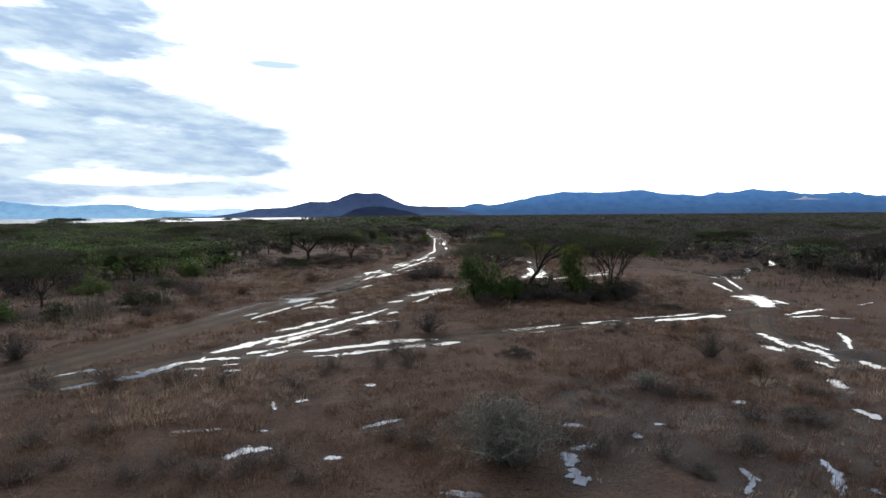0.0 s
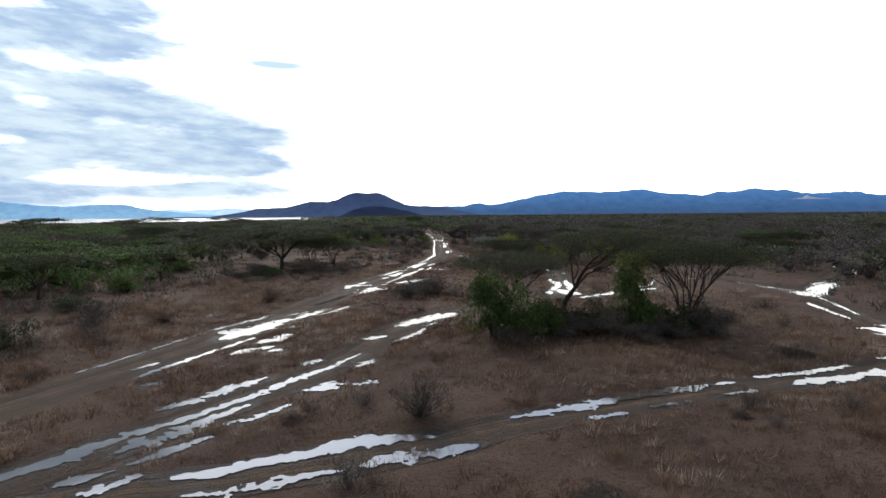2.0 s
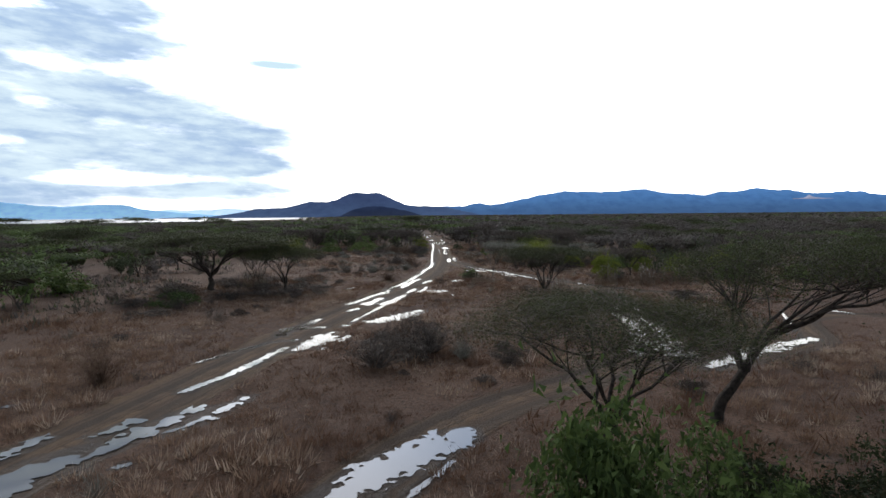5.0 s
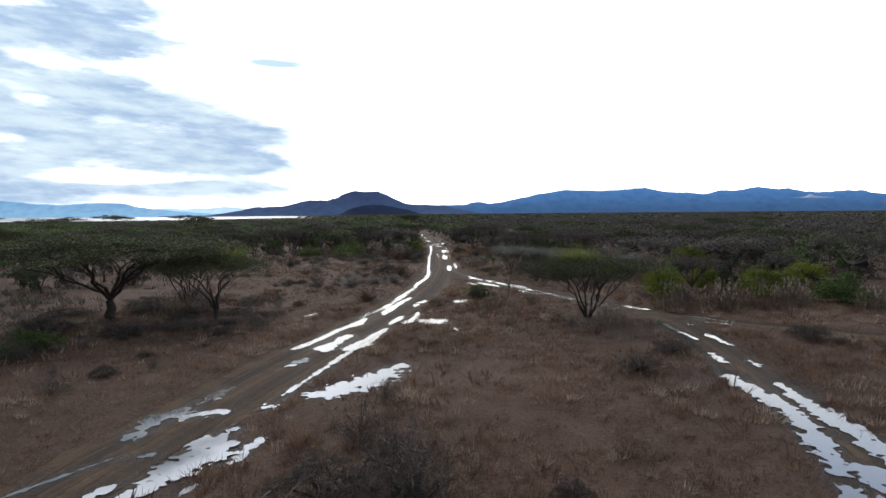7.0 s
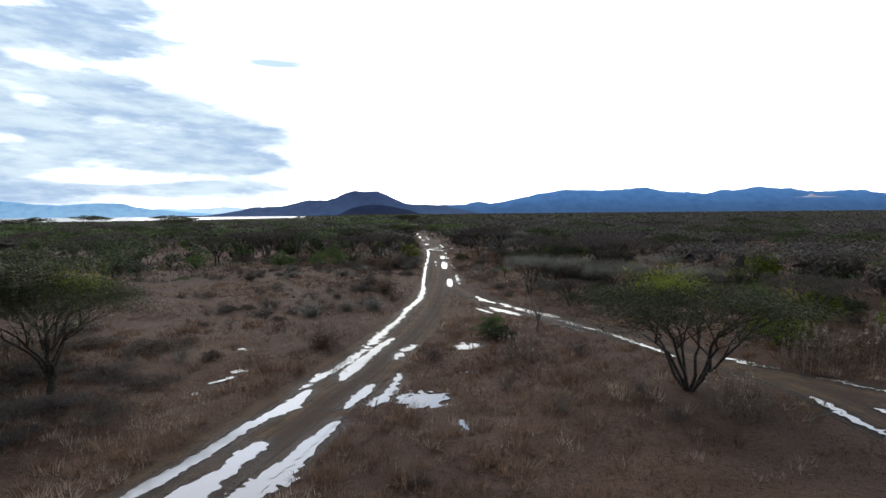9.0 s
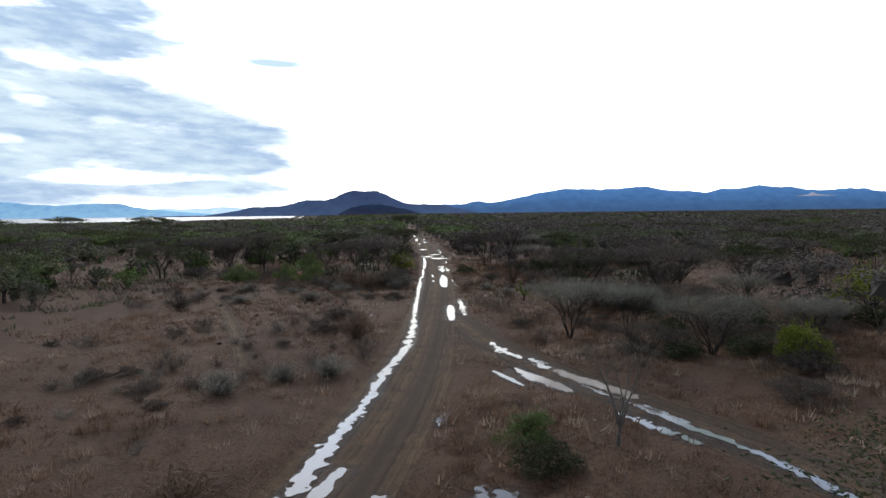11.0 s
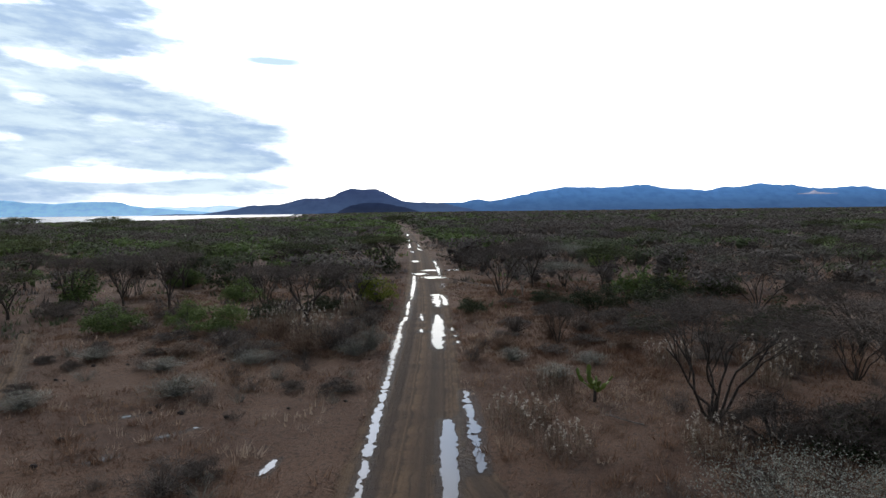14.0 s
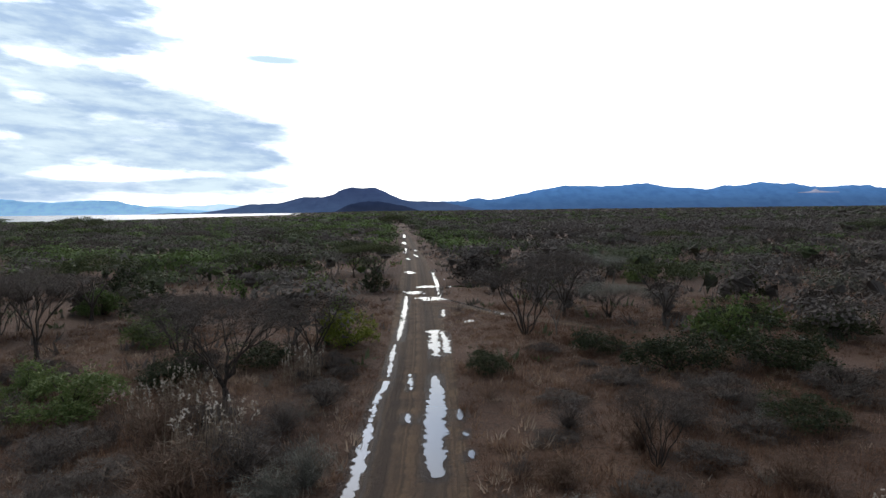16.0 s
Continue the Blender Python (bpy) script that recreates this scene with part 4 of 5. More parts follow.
def scrub_shape(seed, stems, length, spread, thick, forks=5, curl=0.2):
    """A tangle of thin stems fanning out of one root, 1 m high and about 1.6 m across."""
    rng = np.random.default_rng(seed)
    s, brush = Shape(), Shape()
    for i in range(stems):
        a, out = rng.uniform(0, 2 * np.pi), rng.uniform(0.05, 1.0) ** 0.7 * spread
        h = length * (1.0 - 0.55 * (out / spread) ** 2) * rng.uniform(0.7, 1.05)
        e = np.array([math.cos(a) * out, math.sin(a) * out, h])
        mid = e * (0.45, 0.45, 0.65) + rng.normal(0, curl * 0.4, 3)
        b = np.array([math.cos(a) * 0.1 * out, math.sin(a) * 0.1 * out, -0.03])
        line = limb(s, b, mid, e, thick, thick * 0.35, 3, 3)
        t = rng.integers(1, 4, forks)
        p = line[t] + rng.normal(0, 0.05, (forks, 3))
        leaves(brush, p + (0, 0, 0.05), 0.32 * length, 0.75, 0.045, rng)
    return s, brush


def stalk_shapes(seed, count, height, radius):
    """Tall dry stalks with pale seed heads."""
    rng = np.random.default_rng(seed)
    s, heads = Shape(), Shape()
    for i in range(count):
        a, r = rng.uniform(0, 2 * np.pi), radius * math.sqrt(rng.uniform(0, 1))
        b = np.array([r * math.cos(a), r * math.sin(a), -0.03])
        h = height * rng.uniform(0.45, 1.0)
        e = b + (rng.normal(0, 0.13), rng.normal(0, 0.13), h)
        limb(s, b, (b + e) / 2 + rng.normal(0, 0.04, 3), e, 0.012, 0.006, 3, 2)
        leaves(s, b + (e - b) * rng.uniform(0.1, 0.7, (6, 1)), 0.30, 0.7, 0.10, rng)
        if rng.uniform() < 0.32:
            n = 10
            leaves(heads, e + rng.normal(0, 1, (n, 3)) * (0.03, 0.03, 0.11), 0.10, 0.9, 0.55, rng)
    return s, heads


# ---- plants: placing ----
def height_at(x, y):
    return float(sample(x, y, "z")[0])


PROTOS = {}


def part(name, me, parent, label=""):
    ob = new(name, me)
    ob.parent = parent
    if name in ("woody_base", "stalks", "seed_heads", "brushwood", "twigs", "crown", "foliage"):
        ob["kind"] = "stuff"
    if label:
        ob["label"] = label
    return ob


def plant(kind, x, y, height, width, turn=None, sink=0.03):
    """Stand a plant of a kind on the ground, at its own height and breadth."""
    name, make, h0, w0, label, category, group = KINDS[kind]
    turn = PLACE.uniform(0, 360) if turn is None else turn
    z = height_at(x, y) - sink
    w, h = width / w0, height / h0
    base = pose(x, y, z, 0, 0, turn)
    if kind not in PROTOS:
        ob = new(name)
        ob.empty_display_size = 0.2
        for part_name, me, part_label in make():
            part(part_name, me, ob, part_label)
        ob.matrix_basis = base @ Matrix.Diagonal((w, w, h, 1))
        tagged(ob, label, category, group)
        PROTOS[kind] = (ob, w, h)
        return ob
    ob, w1, h1 = PROTOS[kind]
    m = base @ Matrix.Diagonal((w / w1, w / w1, h / h1, 1))
    return copy_thing(ob, m)


def acacia_parts(seed, lead, pads, per_pad, leaf, limbs=6, lean=0.0, size=0.11, fine=True, puff=0.075):
    def make():
        trunk, limb_shapes, crown, twigs = acacia_shapes(seed, lead, pads, per_pad, leaf is not M_DRY and leaf is not M_TWIGS, limbs, lean, size, fine, puff)
        wood = M_PALE_BARK if leaf is M_TWIGS else M_BARK
        out = [("trunk", trunk.mesh("trunk", wood, True), "")] if trunk.n else []
        out += [("limb", s.mesh("limb", wood, True), "") for s in limb_shapes]
        out.append(("crown", crown.mesh("crown", leaf), ""))
        if twigs.n:
            out.append(("brushwood", twigs.mesh("brushwood", M_DRY), ""))
        return out
    return make


def bush_parts(seed, count, size, leaf, tall=1.0, drape=False, slim=0.5):
    def make():
        wood, crown = bush_shapes(seed, count, size, tall, drape, slim)
        return [("woody_base", wood.mesh("woody_base", M_BARK), ""), ("foliage", crown.mesh("foliage", leaf), "")]
    return make


def scrub_parts(seed, stems, length, spread, thick, mat, forks=5, curl=0.2):
    def make():
        stem, brush = scrub_shape(seed, stems, length, spread, thick, forks, curl)
        return [("woody_base", stem.mesh("woody_base", mat), ""), ("brushwood", brush.mesh("brushwood", mat), "")]
    return make


def stalk_parts(seed, count, height, radius):
    def make():
        s, heads = stalk_shapes(seed, count, height, radius)
        return [("stalks", s.mesh("stalks", M_STALK), ""), ("seed_heads", heads.mesh("seed_heads", M_STRAW), "pale dry seed heads")]
    return make


L_OLIVE = "flat-topped acacia tree with sparse olive-green leaves"
L_BARE = "flat-topped acacia tree with bare grey-brown twigs"
KINDS = {
    # kind: name, parts, height, breadth, label, category, group
    "olive_a": ("acacia_tree", acacia_parts(1, 1.1, 5, 130, M_OLIVE, size=0.085, puff=0.10), 4.7, 6.6, L_OLIVE, "tree", "acacia trees"),
    "olive_b": ("acacia_tree", acacia_parts(2, 0.8, 6, 110, M_OLIVE, limbs=5, size=0.105), 4.7, 6.6, L_OLIVE, "tree", "acacia trees"),
    "olive_c": ("acacia_tree", acacia_parts(3, 0.0, 4, 150, M_OLIVE, limbs=8, size=0.072, puff=0.12), 4.7, 6.6, "many-stemmed acacia tree with a flat olive-green crown", "tree", "acacia trees"),
    "lean": ("acacia_tree", acacia_parts(4, 1.3, 6, 190, M_OLIVE, limbs=6, lean=1.45, size=0.042, puff=0.12), 4.7, 6.6, "leaning acacia tree with a thin spreading crown", "tree", "acacia trees"),
    "olive_f": ("acacia_tree", acacia_parts(12, 0.8, 6, 190, M_OLIVE, limbs=6, size=0.055, puff=0.12), 4.7, 6.6, L_OLIVE, "tree", "acacia trees"),
    "olive_g": ("acacia_tree", acacia_parts(14, 0.8, 7, 430, M_LIGHT_OLIVE, limbs=6, size=0.031, puff=0.16), 4.7, 6.6, "low spreading acacia with a fine light olive crown", "tree", "acacia trees"),
    "olive_h": ("acacia_tree", acacia_parts(13, 1.0, 7, 280, M_OLIVE, limbs=7, size=0.065), 4.7, 6.6, "wide flat-topped acacia tree with a dark layered crown", "tree", "acacia trees"),
    "bare_a": ("acacia_tree", acacia_parts(5, 0.5, 5, 46, M_DRY, limbs=7), 4.7, 6.6, L_BARE, "tree", "acacia trees"),
    "bare_b": ("acacia_tree", acacia_parts(6, 0.0, 5, 46, M_DRY, limbs=7), 4.7, 6.6, "many-stemmed bare acacia with a brown twiggy crown", "tree", "acacia trees"),
    "bare_c": ("acacia_tree", acacia_parts(7, 1.0, 5, 46, M_DRY, limbs=5), 4.7, 6.6, L_BARE, "tree", "acacia trees"),
    "grey_a": ("acacia_tree", acacia_parts(8, 0.0, 5, 90, M_GREY, limbs=8, size=0.052, puff=0.30), 4.7, 6.6, "low grey-green thorn tree with a pale flat crown", "tree", "acacia trees"),
    "dead": ("dead_tree", acacia_parts(9, 0.8, 2, 10, M_TWIGS, limbs=5), 4.7, 6.6, "bleached leafless thorn tree with pale branches", "tree", "dead trees"),
    "mid_olive": ("acacia_tree", acacia_parts(10, 0.9, 3, 28, M_OLIVE, limbs=5, size=0.21, fine=False), 4.7, 6.6, L_OLIVE, "tree", "acacia trees"),
    "mid_bare": ("acacia_tree", acacia_parts(11, 0.4, 3, 17, M_DRY, limbs=5, fine=False), 4.7, 6.6, L_BARE, "tree", "acacia trees"),
    "green_a": ("bush", bush_parts(21, 6400, 0.105, M_GREEN), 2.4, 3.1, "rounded green bush among dry grass", "bush", "bushes"),
    "green_b": ("bush", bush_parts(22, 5600, 0.105, M_GREEN, 0.9), 2.2, 3.1, "rounded green bush among dry grass", "bush", "bushes"),
    "lime_a": ("bush", bush_parts(23, 5600, 0.105, M_LIME), 2.4, 3.1, "bright yellow-green bush with fresh leaves", "bush", "bushes"),
    "dark_a": ("bush", bush_parts(24, 4400, 0.105, M_DARKGREEN), 2.4, 3.1, "dense dark green thorn thicket", "bush", "bushes"),
    "vine": ("vine_bush", bush_parts(25, 8500, 0.105, M_GREEN, 1.0, True), 2.4, 3.1, "tall bush overgrown with hanging green creepers", "bush", "bushes"),
    "grey_b": ("bush", bush_parts(26, 5400, 0.105, M_GREY), 2.4, 3.1, "grey-green bush with small pale leaves", "bush", "bushes"),
    "brown_a": ("thorn_thicket", bush_parts(30, 4600, 0.30, M_DRY, 0.85, False, 0.06), 2.2, 3.1, "tangled leafless grey-brown thorn thicket", "bush", "thorn thickets"),
    "mid_green": ("bush", bush_parts(27, 950, 0.21, M_GREEN), 2.4, 3.1, "rounded green bush among dry grass", "bush", "bushes"),
    "mid_dark": ("bush", bush_parts(28, 950, 0.21, M_DARKGREEN), 2.4, 3.1, "dense dark green thorn thicket", "bush", "bushes"),
    "mid_grey": ("bush", bush_parts(29, 900, 0.22, M_DRY), 2.4, 3.1, "leafless grey-brown thorn bush", "bush", "bushes"),
    "scrub_a": ("dry_shrub", scrub_parts(31, 80, 1.0, 0.80, 0.008, M_SCRUB, 9), 1.0, 1.6, "low dry brown shrub of tangled twigs", "shrub", "dry shrubs"),
    "scrub_b": ("dry_shrub", scrub_parts(32, 90, 0.9, 0.90, 0.008, M_DRY, 9), 0.9, 1.8, "low grey-brown shrub of tangled twigs", "shrub", "dry shrubs"),
    "twig_a": ("dry_shrub", scrub_parts(33, 130, 1.0, 0.88, 0.008, M_TWIGS, 7, 0.3), 1.0, 1.7, "pale grey-green shrub of bare curving twigs", "shrub", "dry shrubs"),
    "twig_c": ("dry_shrub", scrub_parts(36, 240, 1.0, 1.05, 0.0055, M_TWIGS, 10, 0.36), 1.0, 2.1, "broad pale grey-green shrub of fine bare twigs", "shrub", "dry shrubs"),
    "scrub_d": ("dry_shrub", scrub_parts(37, 26, 0.75, 0.95, 0.008, M_DRY, 26, 0.3), 0.75, 1.9, "low dark grey-brown dwarf shrub", "shrub", "dry shrubs"),
    "scrub_c": ("dry_shrub", scrub_parts(34, 24, 0.8, 0.90, 0.009, M_SCRUB, 9), 0.8, 1.8, "low dry brown shrub of tangled twigs", "shrub", "dry shrubs"),
    "twig_b": ("dry_shrub", scrub_parts(35, 28, 0.7, 0.90, 0.009, M_TWIGS, 7, 0.3), 0.7, 1.8, "pale grey-green shrub of bare curving twigs", "shrub", "dry shrubs"),
    "stalks_a": ("dry_weeds", stalk_parts(41, 70, 1.7, 1.2), 1.7, 2.4, "tall dry brown weeds with pale seed heads", "weeds", "tall dry weeds"),
}
PLACE = random.Random(5)

# round the crossing
plant("lean", 9.4, 63.4, 6.6, 9.0, 4)
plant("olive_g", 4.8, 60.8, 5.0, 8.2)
plant("olive_c", 16.0, 55.4, 6.0, 8.6)
plant("vine", 3.0, 53.0, 5.0, 4.4)
plant("green_a", 4.9, 53.9, 3.9, 4.0)
plant("vine", 12.3, 55.0, 5.4, 3.8)
plant("dark_a", 8.9, 55.2, 2.7, 4.6)
plant("green_a", 6.6, 54.2, 2.6, 2.8)
plant("dark_a", 14.4, 54.8, 2.7, 4.2)
plant("brown_a", 17.2, 54.4, 2.7, 4.2)
plant("brown_a", 10.4, 54.2, 2.5, 4.0)
plant("brown_a", 8.2, 53.8, 2.2, 3.4)
plant("brown_a", 14.0, 53.8, 2.1, 3.8)
plant("dark_a", 7.2, 56.0, 2.9, 4.4)
plant("dark_a", 11.0, 56.2, 2.9, 4.4)
plant("dark_a", 16.6, 56.2, 2.8, 3.6)
plant("brown_a", 4.0, 52.2, 1.5, 3.2)
plant("brown_a", 12.4, 53.2, 1.5, 3.4)
plant("olive_a", -35.8, 52.1, 3.9, 6.0)
plant("dark_a", -26.0, 51.2, 2.8, 5.4)
plant("green_b", -63.8, 88.0, 2.6, 6.5)
plant("mid_dark", -45.0, 103.0, 3.4, 8.0)
plant("mid_green", -38.0, 101.0, 3.2, 8.0)
plant("olive_a", 52.0, 114.0, 4.4, 6.0)
plant("olive_b", 56.5, 113.6, 4.6, 6.2)
plant("bare_a", 50.5, 123.0, 4.7, 7.0)
plant("olive_c", 50.6, 79.8, 4.6, 7.0)
plant("bare_c", 59.1, 88.0, 4.7, 6.0)
plant("bare_b", 49.5, 66.5, 5.4, 6.5)
plant("olive_a", -58.5, 135.0, 5.9, 9.0)
# along the open stretch
plant("olive_h", -23.2, 101.6, 5.8, 14.5, 70)
plant("olive_f", -15.8, 101.3, 4.6, 7.2, 150)
plant("olive_c", -20.8, 108.5, 4.2, 6.8)
plant("olive_c", 9.9, 101.0, 4.2, 9.4)
plant("green_b", -22.5, 92.0, 1.6, 4.8)
plant("lime_a", 17.9, 108.5, 3.8, 4.4)
plant("lime_a", 27.2, 110.5, 3.1, 5.6)
plant("green_a", 31.5, 106.5, 2.9, 5.8)
plant("lime_a", 32.7, 139.0, 4.0, 7.2)
plant("lime_a", 17.6, 122.8, 2.7, 3.5)
plant("lime_a", 24.1, 115.0, 2.7, 3.6)
plant("dead", 5.8, 113.2, 3.6, 3.0)
plant("grey_a", 7.8, 129.4, 3.5, 5.2)
plant("grey_a", 11.0, 128.4, 3.3, 3.4)
plant("grey_a", 14.2, 124.8, 3.1, 5.4)
plant("bare_b", 15.6, 132.4, 2.9, 5.2)
plant("bare_b", 11.0, 142.0, 4.8, 7.2, 40)
plant("bare_a", 17.6, 140.0, 5.0, 7.2)
plant("dark_a", 14.6, 138.4, 1.9, 4.4)
plant("bare_b", 7.5, 154.7, 2.6, 2.8)
plant("bare_a", -9.2, 162.6, 4.7, 6.8)
plant("bare_b", 6.2, 175.2, 4.8, 6.9)
plant("dead", 8.2, 175.0, 2.6, 2.2)
plant("bare_c", -22.6, 169.6, 5.4, 5.2)
plant("bare_a", -27.8, 172.0, 4.9, 5.2)
plant("bare_b", -32.7, 172.4, 4.5, 5.4)
plant("bare_c", -44.4, 183.0, 4.2, 6.2)
plant("bare_b", -30.0, 176.5, 3.5, 4.8)
plant("olive_b", -7.3, 203.0, 4.7, 6.2)
plant("bare_a", -19.7, 207.0, 4.1, 6.8)
plant("grey_a", 17.4, 198.7, 3.6, 5.6)
plant("bare_c", 31.4, 195.3, 3.7, 4.0)
plant("dead", 41.4, 183.5, 3.9, 6.8)
plant("olive_a", -14.0, 318.0, 7.0, 9.5)
for x, y, h in ((-150, 228, 6.9), (-172, 262, 7.4), (-120, 236, 6.6), (-186, 300, 7.6), (-138, 312, 7.3), (-118, 330, 7.4), (-206, 322, 7.5), (-160, 344, 7.7), (-98, 300, 6.9), (-228, 350, 7.8), (-84, 262, 6.4), (-132, 268, 6.9)):
    plant("mid_olive", x, y, h, h * 1.7)
plant("green_a", -22.6, 160.8, 2.3, 5.6)
plant("green_b", -15.2, 160.8, 2.3, 5.6)
plant("green_a", -17.9, 162.2, 2.2, 3.6)
plant("lime_a", -5.3, 172.8, 3.0, 5.0)
plant("dark_a", 2.9, 166.6, 1.8, 3.4)
plant("dark_a", 12.8, 166.8, 3.1, 6.4)
plant("dark_a", 18.2, 166.2, 3.4, 6.6)
plant("dark_a", 25.8, 173.5, 2.9, 5.8)
plant("green_b", -27.7, 185.0, 2.8, 5.2)
plant("mid_grey", 5.1, 204.7, 4.0, 8.0)
plant("mid_dark", -22.0, 182.0, 3.0, 5.4)
plant("green_b", 2.9, 114.0, 1.1, 2.8)
plant("dark_a", 20.0, 133.5, 2.3, 5.2)
plant("grey_a", 22.6, 138.0, 2.6, 4.8)
plant("bare_c", 25.5, 143.0, 4.2, 6.0)
plant("dark_a", 16.2, 125.0, 1.6, 3.6)
plant("dark_a", 14.2, 131.0, 1.5, 3.4)
plant("grey_a", 21.5, 128.0, 2.4, 4.4)
plant("bare_a", 23.0, 151.0, 4.3, 6.4)
plant("dark_a", 20.5, 156.5, 2.3, 5.4)
plant("dark_a", 14.5, 158.5, 1.7, 4.0)
plant("dark_a", 25.5, 161.0, 2.6, 5.6)
plant("bare_b", 20.0, 147.0, 2.9, 4.4)
plant("green_b", 23.8, 122.5, 2.0, 4.0)
plant("dark_a", 28.5, 132.0, 2.6, 5.6)
plant("bare_c", -33.5, 164.5, 4.0, 5.6)
for x, y, h, w in ((12.0, 139.6, 2.6, 4.6), (14.4, 138.6, 2.8, 4.8), (16.6, 139.0, 2.4, 4.6), (13.0, 127.0, 1.5, 3.6), (16.6, 128.6, 2.0, 4.6), (19.0, 126.0, 2.2, 4.8),
                   (17.0, 121.6, 1.7, 4.2), (10.6, 125.6, 1.1, 2.8), (20.4, 135.0, 2.2, 4.8), (17.8, 131.6, 2.1, 4.6), (23.4, 131.4, 2.3, 5.0), (14.6, 117.8, 1.3, 3.6),
                   (19.6, 150.6, 2.0, 5.0), (16.4, 153.4, 1.6, 4.2), (22.8, 155.0, 2.0, 5.0), (13.0, 161.6, 1.7, 4.4), (9.0, 163.8, 1.2, 3.4), (18.6, 162.0, 2.0, 5.0),
                   (-12.4, 167.0, 1.8, 4.4), (-19.6, 165.4, 1.7, 4.4), (-24.8, 164.4, 1.8, 4.8), (-9.0, 159.4, 1.3, 3.4), (-30.0, 166.6, 2.0, 5.0), (-5.4, 167.4, 1.4, 3.2),
                   (-3.2, 75.6, 1.7, 3.6), (-1.6, 73.6, 1.4, 3.2), (3.2, 72.4, 1.2, 2.6), (11.6, 90.4, 1.0, 2.6), (20.6, 93.6, 1.2, 3.4), (-24.6, 96.6, 1.7, 4.4)):
    plant("brown_a", x, y, h, w)
for x, y, h, w in ((-20.0, 97.2, 0.9, 4.0), (-17.4, 99.0, 0.8, 4.0), (-14.6, 99.6, 0.8, 3.6), (-22.6, 105.4, 0.9, 4.4), (-18.6, 104.4, 0.9, 4.2), (-15.0, 104.0, 0.8, 4.0), (-12.6, 102.4, 0.7, 3.4),
                   (-24.4, 109.0, 1.0, 4.6), (-19.6, 110.2, 0.9, 4.4), (-15.8, 109.0, 0.8, 4.0), (-23.0, 114.0, 0.9, 4.4), (-27.4, 103.0, 1.1, 4.8), (-26.4, 92.6, 1.0, 4.4), (-22.0, 87.4, 0.8, 4.0)):
    plant("brown_a", x, y, h, w)
for x, y, h, w in ((-12.8, 157.0, 1.0, 3.6), (-10.2, 154.6, 0.8, 3.2), (-7.2, 157.4, 0.9, 3.2), (-5.2, 155.8, 0.7, 2.4), (-14.6, 154.0, 0.8, 3.4), (-16.8, 157.2, 1.0, 3.8), (-8.6, 152.2, 0.7, 2.8),
                   (-5.0, 163.4, 1.0, 2.8), (4.6, 157.0, 0.7, 2.4), (6.8, 153.0, 0.7, 2.8), (9.4, 155.4, 0.8, 3.0), (12.2, 157.8, 1.0, 3.6), (5.8, 161.4, 0.8, 2.8), (14.8, 151.2, 0.9, 3.6)):
    plant("brown_a", x, y, h, w)
for x, y, h, w in ((-4.4, 153.0, 0.9, 2.4), (-9.8, 151.4, 0.7, 2.6), (-14.0, 150.2, 0.6, 2.6), (4.4, 151.4, 0.7, 2.0), (8.4, 150.4, 0.6, 2.2), (-19.0, 152.6, 0.7, 2.6), (6.2, 148.2, 0.6, 2.2)):
    plant("twig_a", x, y, h, w)
plant("stalks_a", 4.8, 139.4, 1.0, 2.2)
plant("stalks_a", 5.6, 146.2, 1.0, 2.4)
plant("stalks_a", 9.6, 139.2, 1.2, 2.2)
plant("stalks_a", 12.6, 150.0, 1.2, 2.6)
plant("stalks_a", 15.4, 146.6, 1.7, 2.4)
plant("stalks_a", -6.4, 165.4, 1.7, 2.4)
plant("stalks_a", 10.8, 98.6, 1.4, 2.2)
plant("stalks_a", 26.8, 105.6, 1.8, 2.8)
plant("green_b", 21.6, 119.0, 2.1, 4.2)
plant("dark_a", 27.4, 118.5, 2.4, 5.2)
plant("bare_c", 31.0, 124.0, 4.0, 6.2)
plant("lime_a", 36.0, 119.0, 2.8, 5.4)
plant("dark_a", 34.6, 112.0, 2.4, 5.0)
plant("bare_a", 22.0, 112.5, 3.4, 5.2)
plant("dark_a", 19.6, 112.0, 1.9, 4.4)
plant("green_b", 38.0, 106.0, 2.2, 4.6)
plant("stalks_a", 28.6, 108.4, 1.8, 2.8)
plant("stalks_a", 31.6, 103.4, 1.7, 3.0)
plant("stalks_a", 22.4, 107.0, 1.9, 3.0)
plant("dark_a", 12.6, 124.6, 1.3, 3.0)
plant("bare_b", 9.8, 122.8, 2.2, 3.0)
plant("green_b", -33.0, 78.0, 2.4, 5.0)
plant("olive_a", -38.0, 72.0, 4.4, 7.5)
plant("dark_a", -31.0, 66.0, 1.9, 4.6)
plant("green_a", -36.5, 60.5, 2.4, 5.0)
plant("olive_c", -44.0, 62.0, 4.2, 7.0)
plant("dark_a", -30.5, 46.5, 1.8, 4.0)
plant("green_b", -34.0, 45.0, 2.0, 4.4)
plant("scrub_b", -28.4, 47.6, 1.4, 3.4)
plant("scrub_b", -23.6, 46.6, 1.1, 2.8)
plant("scrub_a", -30.0, 56.0, 1.6, 3.6)
plant("scrub_b", -24.4, 57.4, 1.2, 3.2)
plant("scrub_a", -20.6, 60.0, 0.9, 2.6)
plant("stalks_a", -24.0, 50.6, 1.6, 2.8)
plant("scrub_b", -27.0, 62.0, 1.4, 3.6)
plant("twig_a", -9.3, 119.4, 1.0, 2.4)
plant("twig_a", -5.2, 121.8, 0.9, 2.4)
plant("twig_a", -7.0, 121.0, 0.8, 2.0)
plant("scrub_b", -12.6, 155.4, 1.2, 3.0)
plant("scrub_a", -9.6, 157.4, 1.4, 3.0)
